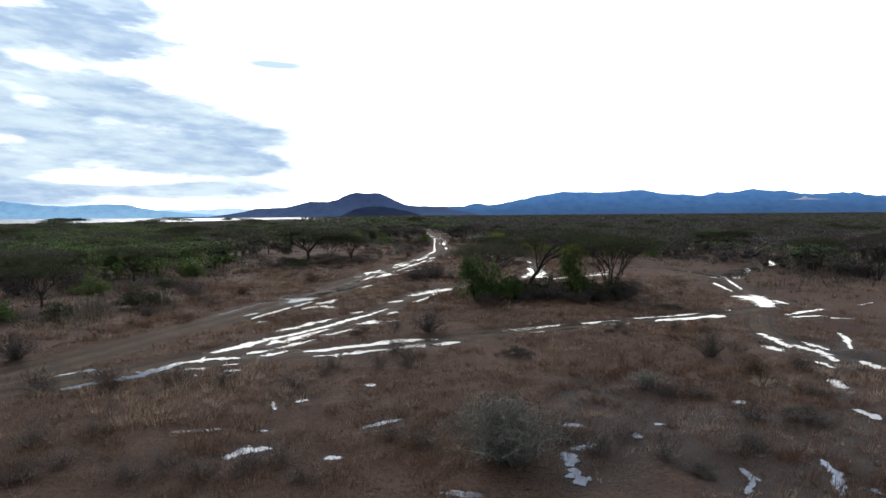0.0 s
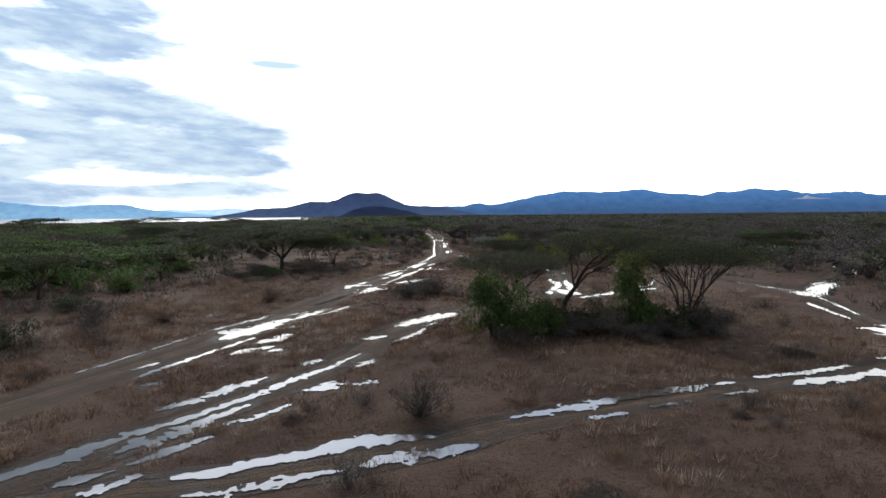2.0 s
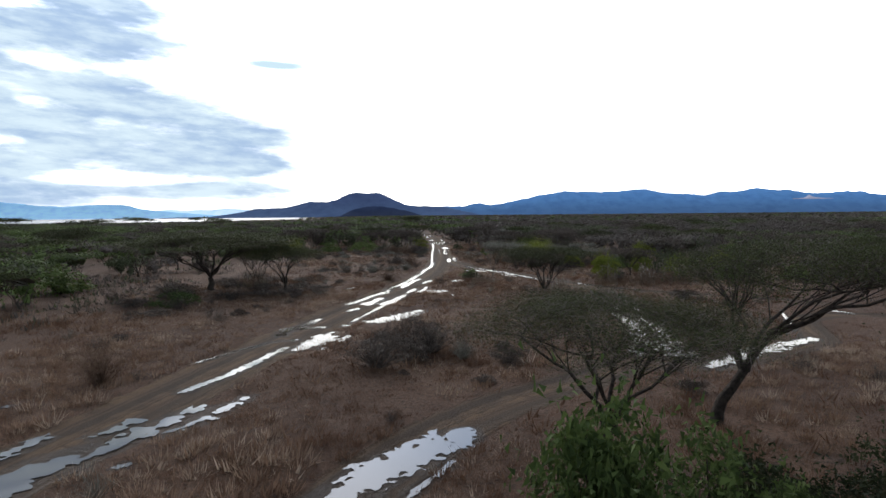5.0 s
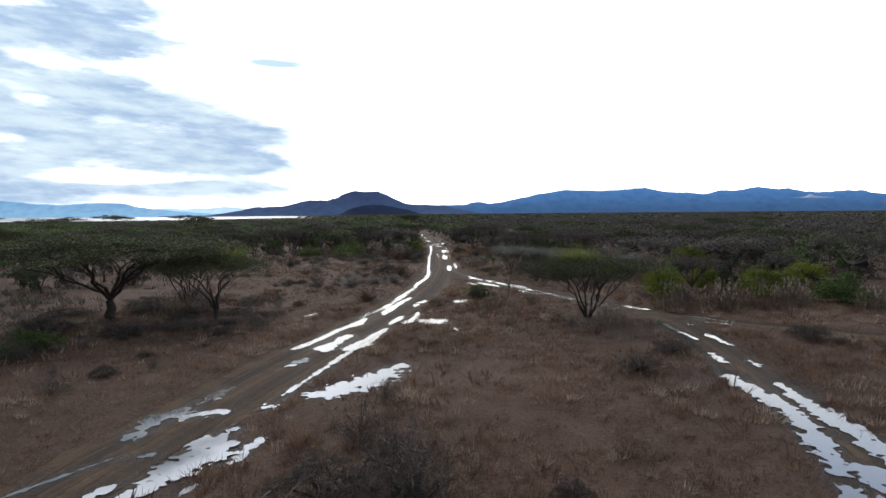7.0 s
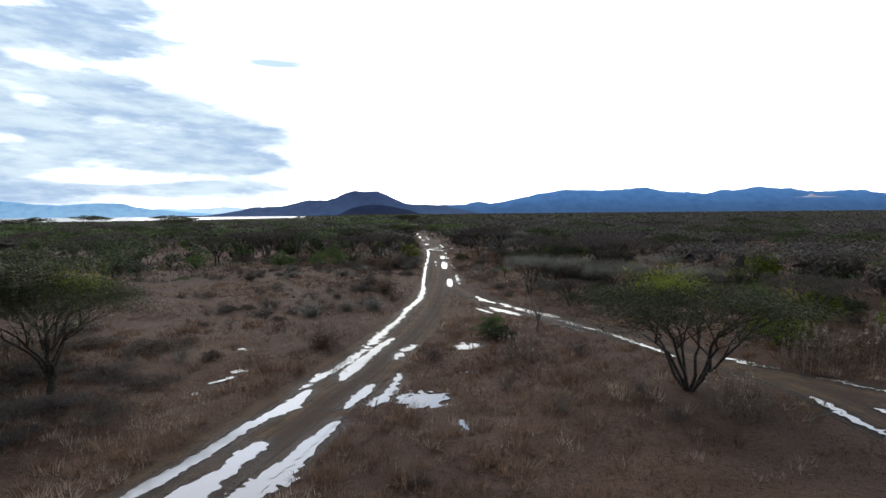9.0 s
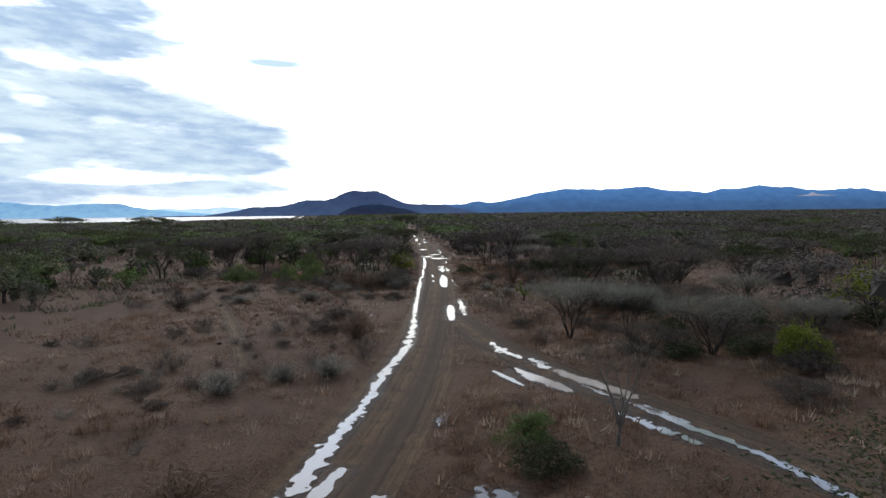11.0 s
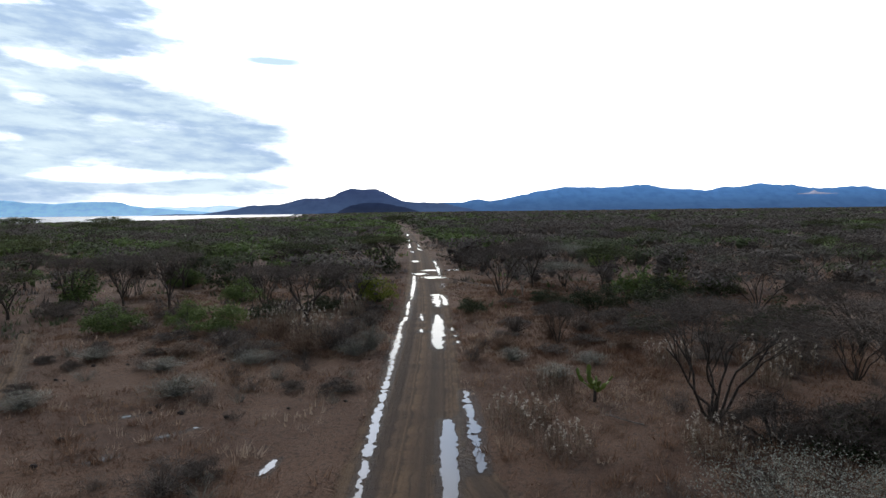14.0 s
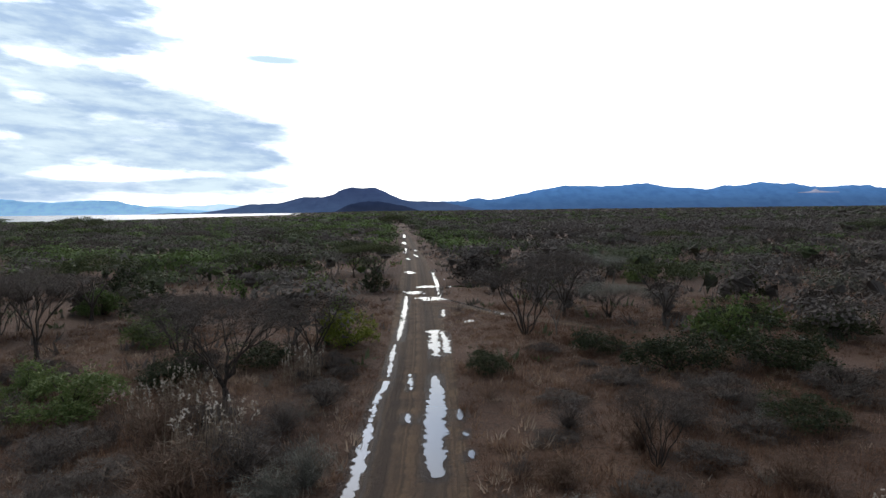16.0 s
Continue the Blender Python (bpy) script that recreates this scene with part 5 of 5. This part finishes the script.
plant("scrub_b", -5.6, 158.6, 1.2, 2.8)
plant("scrub_b", -11.0, 152.6, 1.0, 2.8)
plant("scrub_a", -14.4, 153.0, 0.9, 2.6)
plant("scrub_b", -4.6, 161.6, 1.1, 2.6)
plant("scrub_b", 5.4, 158.4, 1.0, 2.4)
plant("scrub_a", 4.2, 154.0, 0.8, 2.2)
plant("scrub_b", 9.8, 158.6, 1.3, 3.0)
plant("scrub_a", 11.2, 153.6, 1.0, 2.6)
plant("dark_a", -13.0, 165.4, 1.9, 4.4)
plant("dark_a", -9.4, 168.4, 2.0, 4.6)
plant("bare_b", -14.6, 170.0, 3.8, 5.6)
plant("green_a", -17.6, 173.6, 2.6, 5.0)
plant("dark_a", 9.6, 170.8, 1.9, 4.2)
plant("dark_a", 21.6, 178.0, 2.6, 6.0)
plant("grey_a", 13.4, 181.0, 2.6, 5.2)
# shrubs
plant("twig_c", 1.9, 19.0, 1.9, 4.4)
for x, y, h, w in ((-9.7, 17.6, 0.7, 2.0), (-8.9, 18.3, 0.6, 2.2), (-7.5, 17.5, 0.7, 2.0), (-6.2, 18.0, 0.8, 2.4), (-5.3, 18.6, 0.6, 1.8),
                   (-4.2, 17.1, 0.6, 2.0), (-13.1, 17.6, 0.7, 2.2), (-12.4, 18.6, 0.6, 2.0), (-14.5, 20.3, 0.8, 2.4), (-12.9, 21.3, 0.5, 1.8),
                   (-18.8, 27.1, 1.0, 3.0), (-16.6, 28.2, 0.9, 2.6), (-12.7, 27.4, 1.0, 2.6), (-10.6, 27.8, 0.7, 2.4), (-6.9, 26.8, 0.7, 2.4),
                   (-2.0, 20.8, 0.7, 2.2), (-0.7, 20.2, 0.8, 2.2), (-5.7, 30.2, 0.7, 2.4), (-1.9, 30.7, 0.9, 2.6), (5.2, 19.4, 0.9, 2.6),
                   (6.5, 20.6, 0.7, 2.4), (4.3, 20.4, 0.7, 2.0), (10.2, 19.4, 0.6, 2.0), (9.9, 25.6, 0.6, 2.4), (16.3, 25.4, 0.6, 2.2),
                   (-2.7, 79.1, 1.4, 2.8), (-1.7, 78.2, 1.2, 2.6), (-1.0, 77.0, 1.2, 2.4), (-16.0, 84.6, 0.8, 2.6), (-21.4, 90.3, 1.0, 3.0),
                   (-26.0, 97.0, 1.4, 4.0), (-19.0, 96.5, 1.1, 3.4), (-15.4, 98.0, 1.0, 3.4), (-12.0, 98.8, 0.9, 3.0), (-29.0, 95.0, 1.3, 3.6)):
    plant("scrub_d", x, y, h, w)
plant("twig_a", 9.3, 26.4, 0.8, 1.9)
plant("scrub_b", 14.7, 32.1, 1.6, 2.4)
plant("scrub_a", 15.6, 29.1, 0.9, 1.8)
plant("scrub_b", -1.0, 39.2, 1.5, 2.7)
plant("scrub_a", -15.3, 26.6, 0.8, 1.7)
plant("scrub_b", -23.9, 32.5, 1.6, 2.9)
plant("scrub_a", -15.6, 69.5, 1.7, 2.8)
plant("scrub_b", -3.4, 71.5, 1.6, 4.6)
plant("scrub_b", -0.9, 74.8, 1.8, 4.0)
plant("twig_a", 0.9, 73.2, 1.0, 1.6)
plant("scrub_b", 8.8, 87.2, 0.8, 3.4)
plant("dark_a", 3.2, 111.6, 1.2, 2.7)
plant("scrub_a", -6.4, 109.2, 1.0, 3.6)
plant("scrub_b", 19.1, 107.6, 1.1, 3.0)
plant("scrub_a", -5.0, 129.7, 1.8, 2.7)
plant("scrub_b", -7.6, 136.5, 1.0, 2.7)
plant("scrub_b", -5.9, 154.7, 1.6, 4.0)
plant("scrub_a", 7.5, 156.4, 1.8, 2.4)
plant("scrub_b", -21.0, 141.6, 1.2, 2.7)
plant("scrub_a", -7.4, 153.2, 1.6, 3.4)
plant("twig_a", -3.6, 153.8, 1.4, 2.1)
plant("twig_a", -11.5, 146.0, 0.8, 3.2)
plant("twig_a", -17.0, 144.0, 0.7, 2.6)
plant("stalks_a", -26.9, 44.2, 2.0, 3.4)
plant("stalks_a", 3.6, 142.0, 1.1, 3.0)
plant("stalks_a", 17.6, 149.3, 1.9, 3.6)
plant("stalks_a", -11.1, 159.6, 1.7, 2.7)
plant("stalks_a", -7.4, 155.6, 2.3, 3.2)
plant("stalks_a", -10.7, 161.6, 1.8, 2.4)
plant("stalks_a", 17.0, 104.6, 1.9, 2.8)
plant("stalks_a", 20.5, 104.4, 1.8, 3.0)
plant("stalks_a", 24.0, 104.6, 1.7, 2.6)
plant("stalks_a", 4.0, 106.6, 1.2, 2.4)
plant("stalks_a", -20.0, 105.0, 1.6, 3.6)


# ---- plants: the wider woodland ----
def open_land(x, y):
    """Where no tree stands of itself: the tracks, the crossing and the clearings."""
    x, y = x + 7.0 * float(value_noise(x, y, 9.0, 51)), y + 8.0 * float(value_noise(x, y, 11.0, 52))
    if y < 60 and -40 < x < 60:
        return True
    if y < 122 and -27 < x < 44 and not (y > 106 and x > 34):
        return True
    if y < 164 and -36 < x < 27:
        return True
    if y < 185 and -5 < x < 9:
        return True
    return False


def road_gap(x, y):
    return min(float(offsets(np.array([x]), np.array([y]), line)[0][0]) - half for line, half in LINES[:6])


def scatter(kinds, count, y0, y1, size, spare):
    made = 0
    for _ in range(count * 12):
        if made >= count:
            break
        y = PLACE.uniform(y0, y1)
        x = PLACE.uniform(-0.80, 0.80) * (y + 12)
        if open_land(x, y) or road_gap(x, y) < spare:
            continue
        if any((x - a) ** 2 + (y - b) ** 2 < (2.6 + 0.006 * y) ** 2 for a, b in STOOD):
            continue
        STOOD.append((x, y))
        h = PLACE.uniform(*size)
        plant(PLACE.choice(kinds), x, y, h, h * PLACE.uniform(1.2, 1.7))
        made += 1


STOOD = []
scatter(["mid_olive", "mid_bare", "mid_olive", "mid_bare", "bare_c"], 70, 60, 190, (3.6, 5.2), 3.0)
scatter(["mid_olive", "mid_bare"], 80, 185, 285, (3.6, 5.2), 3.2)
scatter(["mid_green", "mid_dark", "mid_grey", "mid_grey"], 120, 55, 190, (1.8, 3.4), 2.0)
scatter(["mid_green", "mid_dark", "mid_grey"], 75, 175, 285, (2.0, 3.6), 2.2)


def woods(name, label, count, y0, y1, flakes, leaf, seed, sides, lobed=False):
    """Thorn woodland too far to count: every plant a ragged flat heap of leaves and twigs on a stem."""
    rng = np.random.default_rng(seed)
    y = y0 + (y1 - y0) * rng.uniform(0, 1, count) ** 1.25
    x = rng.uniform(-0.84, 0.84, count) * (y + 20)
    keep = np.ones(count, bool)
    for line, half in LINES[:2]:
        keep &= offsets(x, y, line)[0] > half + 2.2
    lake = (-x / y > 0.24) & (np.hypot(x, y) > 1150 + 500 * ease(-x / y, 0.5, 0.23))
    keep &= ~lake & ~np.array([open_land(i, j) for i, j in zip(x, y)])
    x, y = x[keep], y[keep]
    n = len(x)
    tone = np.clip(0.5 + 0.42 * value_noise(x, y, 26, 12) + 0.25 * value_noise(x, y, 90, 13) + rng.normal(0, 0.24, n) - 0.24 * ease(x, -20, 50) + 0.10 * ease(-x, 0, 80), 0, 1)
    h = rng.uniform(1.9, 4.8, n)
    w = h * rng.uniform(0.70, 1.50, n)
    ground = sample(x, y, "z")[0]
    flat = np.where(h > 3.4, 0.22, 0.42)[:, None]
    s = Shape()
    lobes = 4 if lobed else 1
    heart = np.zeros((n, lobes, 3))     # the middles of the lobes that make up each crown
    turn = rng.uniform(0, 2 * np.pi, (n, lobes))
    out = (0.50 if lobed else 0.0) * w[:, None] * np.sqrt(rng.uniform(0, 1, (n, lobes)))
    heart[..., 0], heart[..., 1] = x[:, None] + out * np.cos(turn), y[:, None] + out * np.sin(turn)
    heart[..., 2] = ground[:, None] + h[:, None] * (1 - flat * (rng.uniform(0.8, 1.5, (n, lobes)) if lobed else 1.0))
    pick = rng.integers(0, lobes, (n, flakes))
    d = rng.normal(0, 1, (n, flakes, 3))
    d /= np.linalg.norm(d, axis=2)[..., None]
    d[..., 2] = np.where(rng.uniform(0, 1, (n, flakes)) < 0.8, np.abs(d[..., 2]), d[..., 2])
    d *= rng.uniform(0.45, 1.05, (n, flakes, 1)) ** 0.5
    wide = (w * (0.58 if lobed else 1.0))[:, None]
    rise = flat * h[:, None] * (0.75 if lobed else 1.0)
    c = heart[np.arange(n)[:, None], pick]
    p = np.stack([c[..., 0] + d[..., 0] * wide, c[..., 1] + d[..., 1] * wide, c[..., 2] + d[..., 2] * rise], 2).reshape(-1, 3)
    skin = d / np.stack([np.ones(flat.shape) * 0.62, np.ones(flat.shape) * 0.62, flat], 2)
    skin = (skin / np.linalg.norm(skin, axis=2)[..., None]).reshape(-1, 3)
    leaves(s, p, leaf, 0.6, 0.6, rng, skin)
    if lobed:   # thin stems from the root to each lobe
        root = np.stack([x, y, ground - 0.05], 1)[:, None] + rng.normal(0, 0.12, (n, lobes, 3)) * (1, 1, 0)
        arm = np.stack([root - (0.05, 0, 0), root + (0.05, 0, 0), heart], 2).reshape(-1, 3)
        s.add(arm, np.arange(len(arm)).reshape(-1, 3))
    # a low uneven solid heap, added under each crown's leaves to block light
    ang = np.arange(sides) * 2 * np.pi / sides
    rows = [(0.55, -0.75), (0.86, -0.1), (0.60, 0.55)]
    k = len(rows) * sides + 1
    core = np.zeros((n, k, 3))
    for i, (r, up) in enumerate(rows):
        rad = (0.26 if lobed else 0.72) * r * w[:, None] * rng.uniform(0.55, 1.1, (n, sides))
        turn = ang[None] + rng.uniform(0, 6.28, (n, 1))
        core[:, i * sides:(i + 1) * sides, 0] = x[:, None] + rad * np.cos(turn)
        core[:, i * sides:(i + 1) * sides, 1] = y[:, None] + rad * np.sin(turn)
        core[:, i * sides:(i + 1) * sides, 2] = (ground + h * (1 - flat[:, 0] * (1.75 if lobed else 1.0)) + up * flat[:, 0] * h * (0.55 if lobed else 1.0))[:, None] + rng.normal(0, 0.06, (n, sides)) * h[:, None]
    core[:, -1] = np.column_stack([x, y, ground + h * (1 - flat[:, 0] * 1.4) if lobed else ground + h * rng.uniform(0.80, 0.88, n)])
    tri = []
    for i in range(len(rows) - 1):
        for j in range(sides):
            q, r = i * sides + j, i * sides + (j + 1) % sides
            tri += [(q, r, r + sides), (q, r + sides, q + sides)]
    tri += [((len(rows) - 1) * sides + j, (len(rows) - 1) * sides + (j + 1) % sides, k - 1) for j in range(sides)]
    s.add(core.reshape(-1, 3), (np.array(tri)[None] + (np.arange(n) * k)[:, None, None]).reshape(-1, 3))
    me = s.mesh(name, M_WOODS)
    floats(me, "tone", np.concatenate([np.repeat(tone, flakes * 3), np.zeros(n * lobes * 3 if lobed else 0), np.repeat(np.clip(tone - 0.1, 0, 1), k)]))
    tagged(new(name, me), label, "woodland", kind="stuff")


woods("near_woodland", "mixed thorn scrub of grey-brown and green bushes", 1050, 70, 214, 330, 0.32, 61, 6, True)
woods("near_woodland", "mixed thorn scrub of grey-brown and green bushes", 1500, 206, 305, 175, 0.46, 64, 5, True)
woods("near_woodland", "mixed thorn scrub of grey-brown and green bushes", 2800, 295, 450, 75, 0.75, 65, 5, True)
woods("woodland", "wide thorn woodland of flat green and brown crowns", 7800, 430, 1050, 14, 1.4, 62, 4)
woods("far_woodland", "dark line of thorn woodland reaching the horizon", 8000, 980, 4000, 7, 3.0, 63, 3)


# ---- dry grass and small litter ----
def turf(name, label, count, zone, blades, length, width, spread, seed, lean, tone0, bare=0.45, mat=None):
    """Tussocks of dry stalks, thick in some patches and thin in others, none on the tracks or in water."""
    rng = np.random.default_rng(seed)
    x0, x1, y0, y1 = zone
    x, y = rng.uniform(x0, x1, count), rng.uniform(y0, y1, count)
    z, mud, water = sample(x, y, "z", "mud", "water")
    cover = 0.5 + 0.45 * value_noise(x, y, 5.5, seed) + 0.30 * value_noise(x, y, 1.6, seed + 1)
    cover -= (0.30 if length > 0.5 else 0.20) * ((y > 112) & (y < 152) & (x < -3)) + 0.12 * ((y > 78) & (y < 98) & (x > 0))
    keep = (mud < 0.35) & (water > 0.05) & (cover > bare * rng.uniform(0.7, 1.3, count))
    x, y, z, cover = x[keep], y[keep], z[keep], cover[keep]
    n = len(x)
    size = rng.uniform(0.55, 1.25, n) * (0.7 + 0.5 * cover)
    tone = np.clip(tone0 + 0.30 * value_noise(x, y, 9, seed + 4) + 0.2 * value_noise(x, y, 2, seed + 5) + rng.normal(0, 0.14, n), 0, 1)
    a = rng.uniform(0, 2 * np.pi, (n, blades))
    r = spread * np.sqrt(rng.uniform(0, 1, (n, blades))) * size[:, None]
    out = np.abs(rng.normal(0, lean, (n, blades))) + 0.12
    b = a + rng.normal(0, 0.5, (n, blades))
    ln = length * size[:, None] * rng.uniform(0.5, 1.15, (n, blades))
    base = np.stack([x[:, None] + r * np.cos(a), y[:, None] + r * np.sin(a), np.repeat((z - 0.03)[:, None], blades, 1)], 2)
    tip = base + np.stack([np.cos(b) * np.sin(out) * ln, np.sin(b) * np.sin(out) * ln, np.cos(out) * ln], 2)
    side = np.stack([-np.sin(b + 0.8), np.cos(b + 0.8), np.zeros_like(b)], 2) * (width * 0.5)
    v = np.stack([base - side, base + side, tip], 2).reshape(-1, 3)
    k = n * blades
    me = mesh_of(name, v, np.arange(3 * k).reshape(k, 3), mat or M_TURF)
    floats(me, "tone", np.repeat(tone, blades * 3))
    tagged(new(name, me), label, "grass", kind="stuff")


turf("dry_grass", "dry brown grass tussocks on bare red soil", 40000, (-24, 27, 14, 118), 13, 0.24, 0.030, 0.20, 71, 1.05, 0.42, 0.34)
turf("dry_grass", "dry brown grass tussocks on bare red soil", 28000, (-26, 26, 118, 186), 13, 0.24, 0.030, 0.20, 72, 1.05, 0.40, 0.36)
turf("tall_dry_grass", "taller pale dry grass and dead weeds", 12000, (-25, 27, 14, 186), 24, 0.36, 0.018, 0.26, 73, 0.85, 0.62, 0.58)
turf("far_dry_grass", "dry grass and low scrub over the plain", 22000, (-95, 105, 25, 250), 9, 0.50, 0.08, 0.40, 74, 0.85, 0.45)
turf("understorey", "grey-brown undergrowth between the thorn trees", 6500, (-190, 210, 166, 430), 10, 0.95, 0.26, 0.85, 76, 0.95, 0.36, 0.15, M_WOODS)
turf("understorey", "grey-brown undergrowth between the thorn trees", 5200, (-110, -27, 42, 172), 11, 0.75, 0.12, 0.65, 77, 0.95, 0.34, 0.2, M_WOODS)
turf("understorey", "grey-brown undergrowth between the thorn trees", 4200, (34, 115, 62, 172), 11, 0.75, 0.12, 0.65, 78, 0.95, 0.34, 0.3, M_WOODS)
turf("dwarf_scrub", "low grey-brown dwarf scrub in loose clumps", 21000, (-30, 30, 14, 190), 40, 0.46, 0.030, 0.30, 75, 1.0, 0.52, 0.52)


def strew(kinds, count, zone, size, spare):
    """Low shrubs over the open land."""
    for _ in range(count):
        x, y = PLACE.uniform(zone[0], zone[1]), PLACE.uniform(zone[2], zone[3])
        if road_gap(x, y) > spare and float(sample(x, y, "water")[0]) > 0.8 and value_noise(x, y, 7.0, 31) > -0.25:
            h = PLACE.uniform(*size)
            plant(PLACE.choice(kinds), x, y, h, h * PLACE.uniform(1.7, 2.8))


strew(["scrub_c", "scrub_d", "scrub_d", "twig_b", "brown_a"], 300, (-24, 26, 15, 120), (0.35, 0.9), 0.6)
strew(["scrub_d", "scrub_d", "twig_b", "brown_a"], 90, (-26, -4, 116, 154), (0.4, 0.8), 0.9)
strew(["scrub_c", "scrub_d", "scrub_d", "twig_b", "brown_a"], 300, (-26, 24, 120, 188), (0.35, 1.0), 0.6)


# ---- small things ----
def lump_mesh(name, mat, seed, rough, rings=6, sides=9):
    """A rounded lump one metre across, with an uneven skin."""
    rng = np.random.default_rng(seed)
    bm = bmesh.new()
    bmesh.ops.create_uvsphere(bm, u_segments=sides, v_segments=rings, radius=0.5)
    for q in bm.verts:
        q.co *= 1 + rough * noise.noise(q.co * 3.0 + Vector((seed, 0, 0))) + rng.uniform(-0.3, 0.3) * rough
    me = bpy.data.meshes.new(name)
    bm.to_mesh(me)
    bm.free()
    me.materials.append(mat)
    return me


def prickly_pear(x, y):
    """A small tree cactus: a short woody trunk and a bunch of flat oval pads."""
    rng = random.Random(8)
    top = new("prickly_pear_cactus")
    top.matrix_world = pose(x, y, height_at(x, y) - 0.03, 0, 0, 20)
    tagged(top, "bright yellow-green prickly pear cactus on a woody trunk", "cactus")
    wood = Shape()
    limb(wood, (0, 0, -0.05), (0.05, 0.02, 0.35), (0.0, 0.0, 0.75), 0.085, 0.06, 7, 4)
    part("trunk", wood.mesh("trunk", M_BARK, True), top)
    pad = lump_mesh("pad", M_CACTUS, 3, 0.05, 6, 10)
    for arm in range(11):
        a, out = 6.283 * arm / 11 + rng.uniform(-0.25, 0.25), rng.uniform(0.5, 1.3)
        p = Vector((0.05 * math.cos(a), 0.05 * math.sin(a), rng.uniform(0.45, 0.75)))
        for step in range(rng.choice((2, 3, 4))):
            way = Vector((math.cos(a) * math.sin(out), math.sin(a) * math.sin(out), math.cos(out)))
            long = rng.uniform(0.27, 0.38)
            ob = part("pad", pad, top)
            ob.matrix_basis = Matrix.Translation(p + way * long * 0.45) @ way.to_track_quat("Z", "Y").to_matrix().to_4x4() @ pose(0, 0, 0, 0, 0, rng.uniform(0, 180)) @ Matrix.Diagonal((long * 0.68, 0.07, long, 1))
            p = p + way * long * 0.86
            a, out = a + rng.uniform(-0.6, 0.6), max(0.05, out + rng.uniform(-0.55, 0.35))


prickly_pear(7.1, 144.6)

CLOD = lump_mesh("clod", M_STONE, 5, 0.35)
CLODS = random.Random(12)
for i in range(34):
    x, y = CLODS.uniform(-19, -3.2), CLODS.uniform(128, 153)
    s = CLODS.uniform(0.12, 0.34)
    ob = new("clod", CLOD)
    ob.matrix_world = pose(x, y, height_at(x, y) + s * 0.18, 0, 0, CLODS.uniform(0, 360)) @ Matrix.Diagonal((s, s * 0.8, s * 0.6, 1))
    tagged(ob, "small dark clod lying on bare soil", "clod", "clods on the clearing")

NEST = lump_mesh("nest", M_NEST, 7, 0.12)
for x, y, z in ((-16.9, 101.0, 3.25), (-16.1, 100.8, 3.2), (-14.7, 101.2, 3.0), (-23.6, 98.6, 3.3)):
    top = new("weaver_nest")
    top.matrix_world = pose(x, y, z)
    tagged(top, "round pale straw weaver nest hanging in an acacia", "nest", "hanging nests")
    ob = part("pouch", NEST, top)
    ob.matrix_basis = Matrix.Diagonal((0.30, 0.30, 0.36, 1))
    cord = Shape()
    limb(cord, (0, 0, 0.15), (0.02, 0, 0.5), (0.03, 0.02, 1.0), 0.012, 0.008, 3, 3)
    part("cord", cord.mesh("cord", M_NEST), top)


def fallen_branch(x, y, turn, size, seed):
    rng = np.random.default_rng(seed)
    s = Shape()
    line = limb(s, (0, 0, 0.06), (size * 0.5, 0.15, 0.10), (size, 0.0, 0.12), 0.035, 0.012, 5, 5, rng)
    for k in (2, 3, 4):
        e = line[k] + (rng.uniform(0.2, 0.5) * size * 0.5, rng.normal(0, 0.3) * size * 0.5, rng.uniform(0.02, 0.22))
        limb(s, line[k], (line[k] + e) / 2 + (0, 0, 0.05), e, 0.016, 0.005, 4, 3, rng)
    ob = new("fallen_branch", s.mesh("fallen_branch", M_PALE_BARK, True))
    ob.matrix_world = pose(x, y, height_at(x, y) - 0.02, 0, 0, turn)
    tagged(ob, "bleached dead branch lying on the ground", "branch", "fallen branches")


fallen_branch(8.2, 141.6, 140, 1.6, 1)
fallen_branch(10.0, 138.0, 20, 1.2, 2)
fallen_branch(-9.0, 150.5, 75, 1.1, 3)
fallen_branch(-16.5, 158.6, 110, 1.4, 4)
fallen_branch(12.6, 97.6, 30, 1.5, 5)
fallen_branch(-4.5, 47.0, 200, 1.3, 6)


def creeper(x, y, z, size, seed):
    """A fresh green climber sprawling over a crown."""
    rng = np.random.default_rng(seed)
    s = Shape()
    n = 2600
    d = rng.normal(0, 1, (n, 3)) * (0.42, 0.42, 0.20)
    d[:, 2] += 0.16 * value_noise(d[:, 0], d[:, 1], 0.4, seed)
    leaves(s, d * size, 0.10, 0.7, 0.55, rng)
    ob = new("creeper", s.mesh("creeper", M_LIME))
    ob.matrix_world = pose(x, y, z)
    tagged(ob, "fresh yellow-green creeper sprawling over an acacia crown", "creeper", "creepers")


creeper(9.2, 101.9, 4.35, 1.7, 2)
creeper(-15.6, 102.4, 4.5, 1.7, 3)
creeper(12.3, 55.6, 4.6, 1.3, 4)
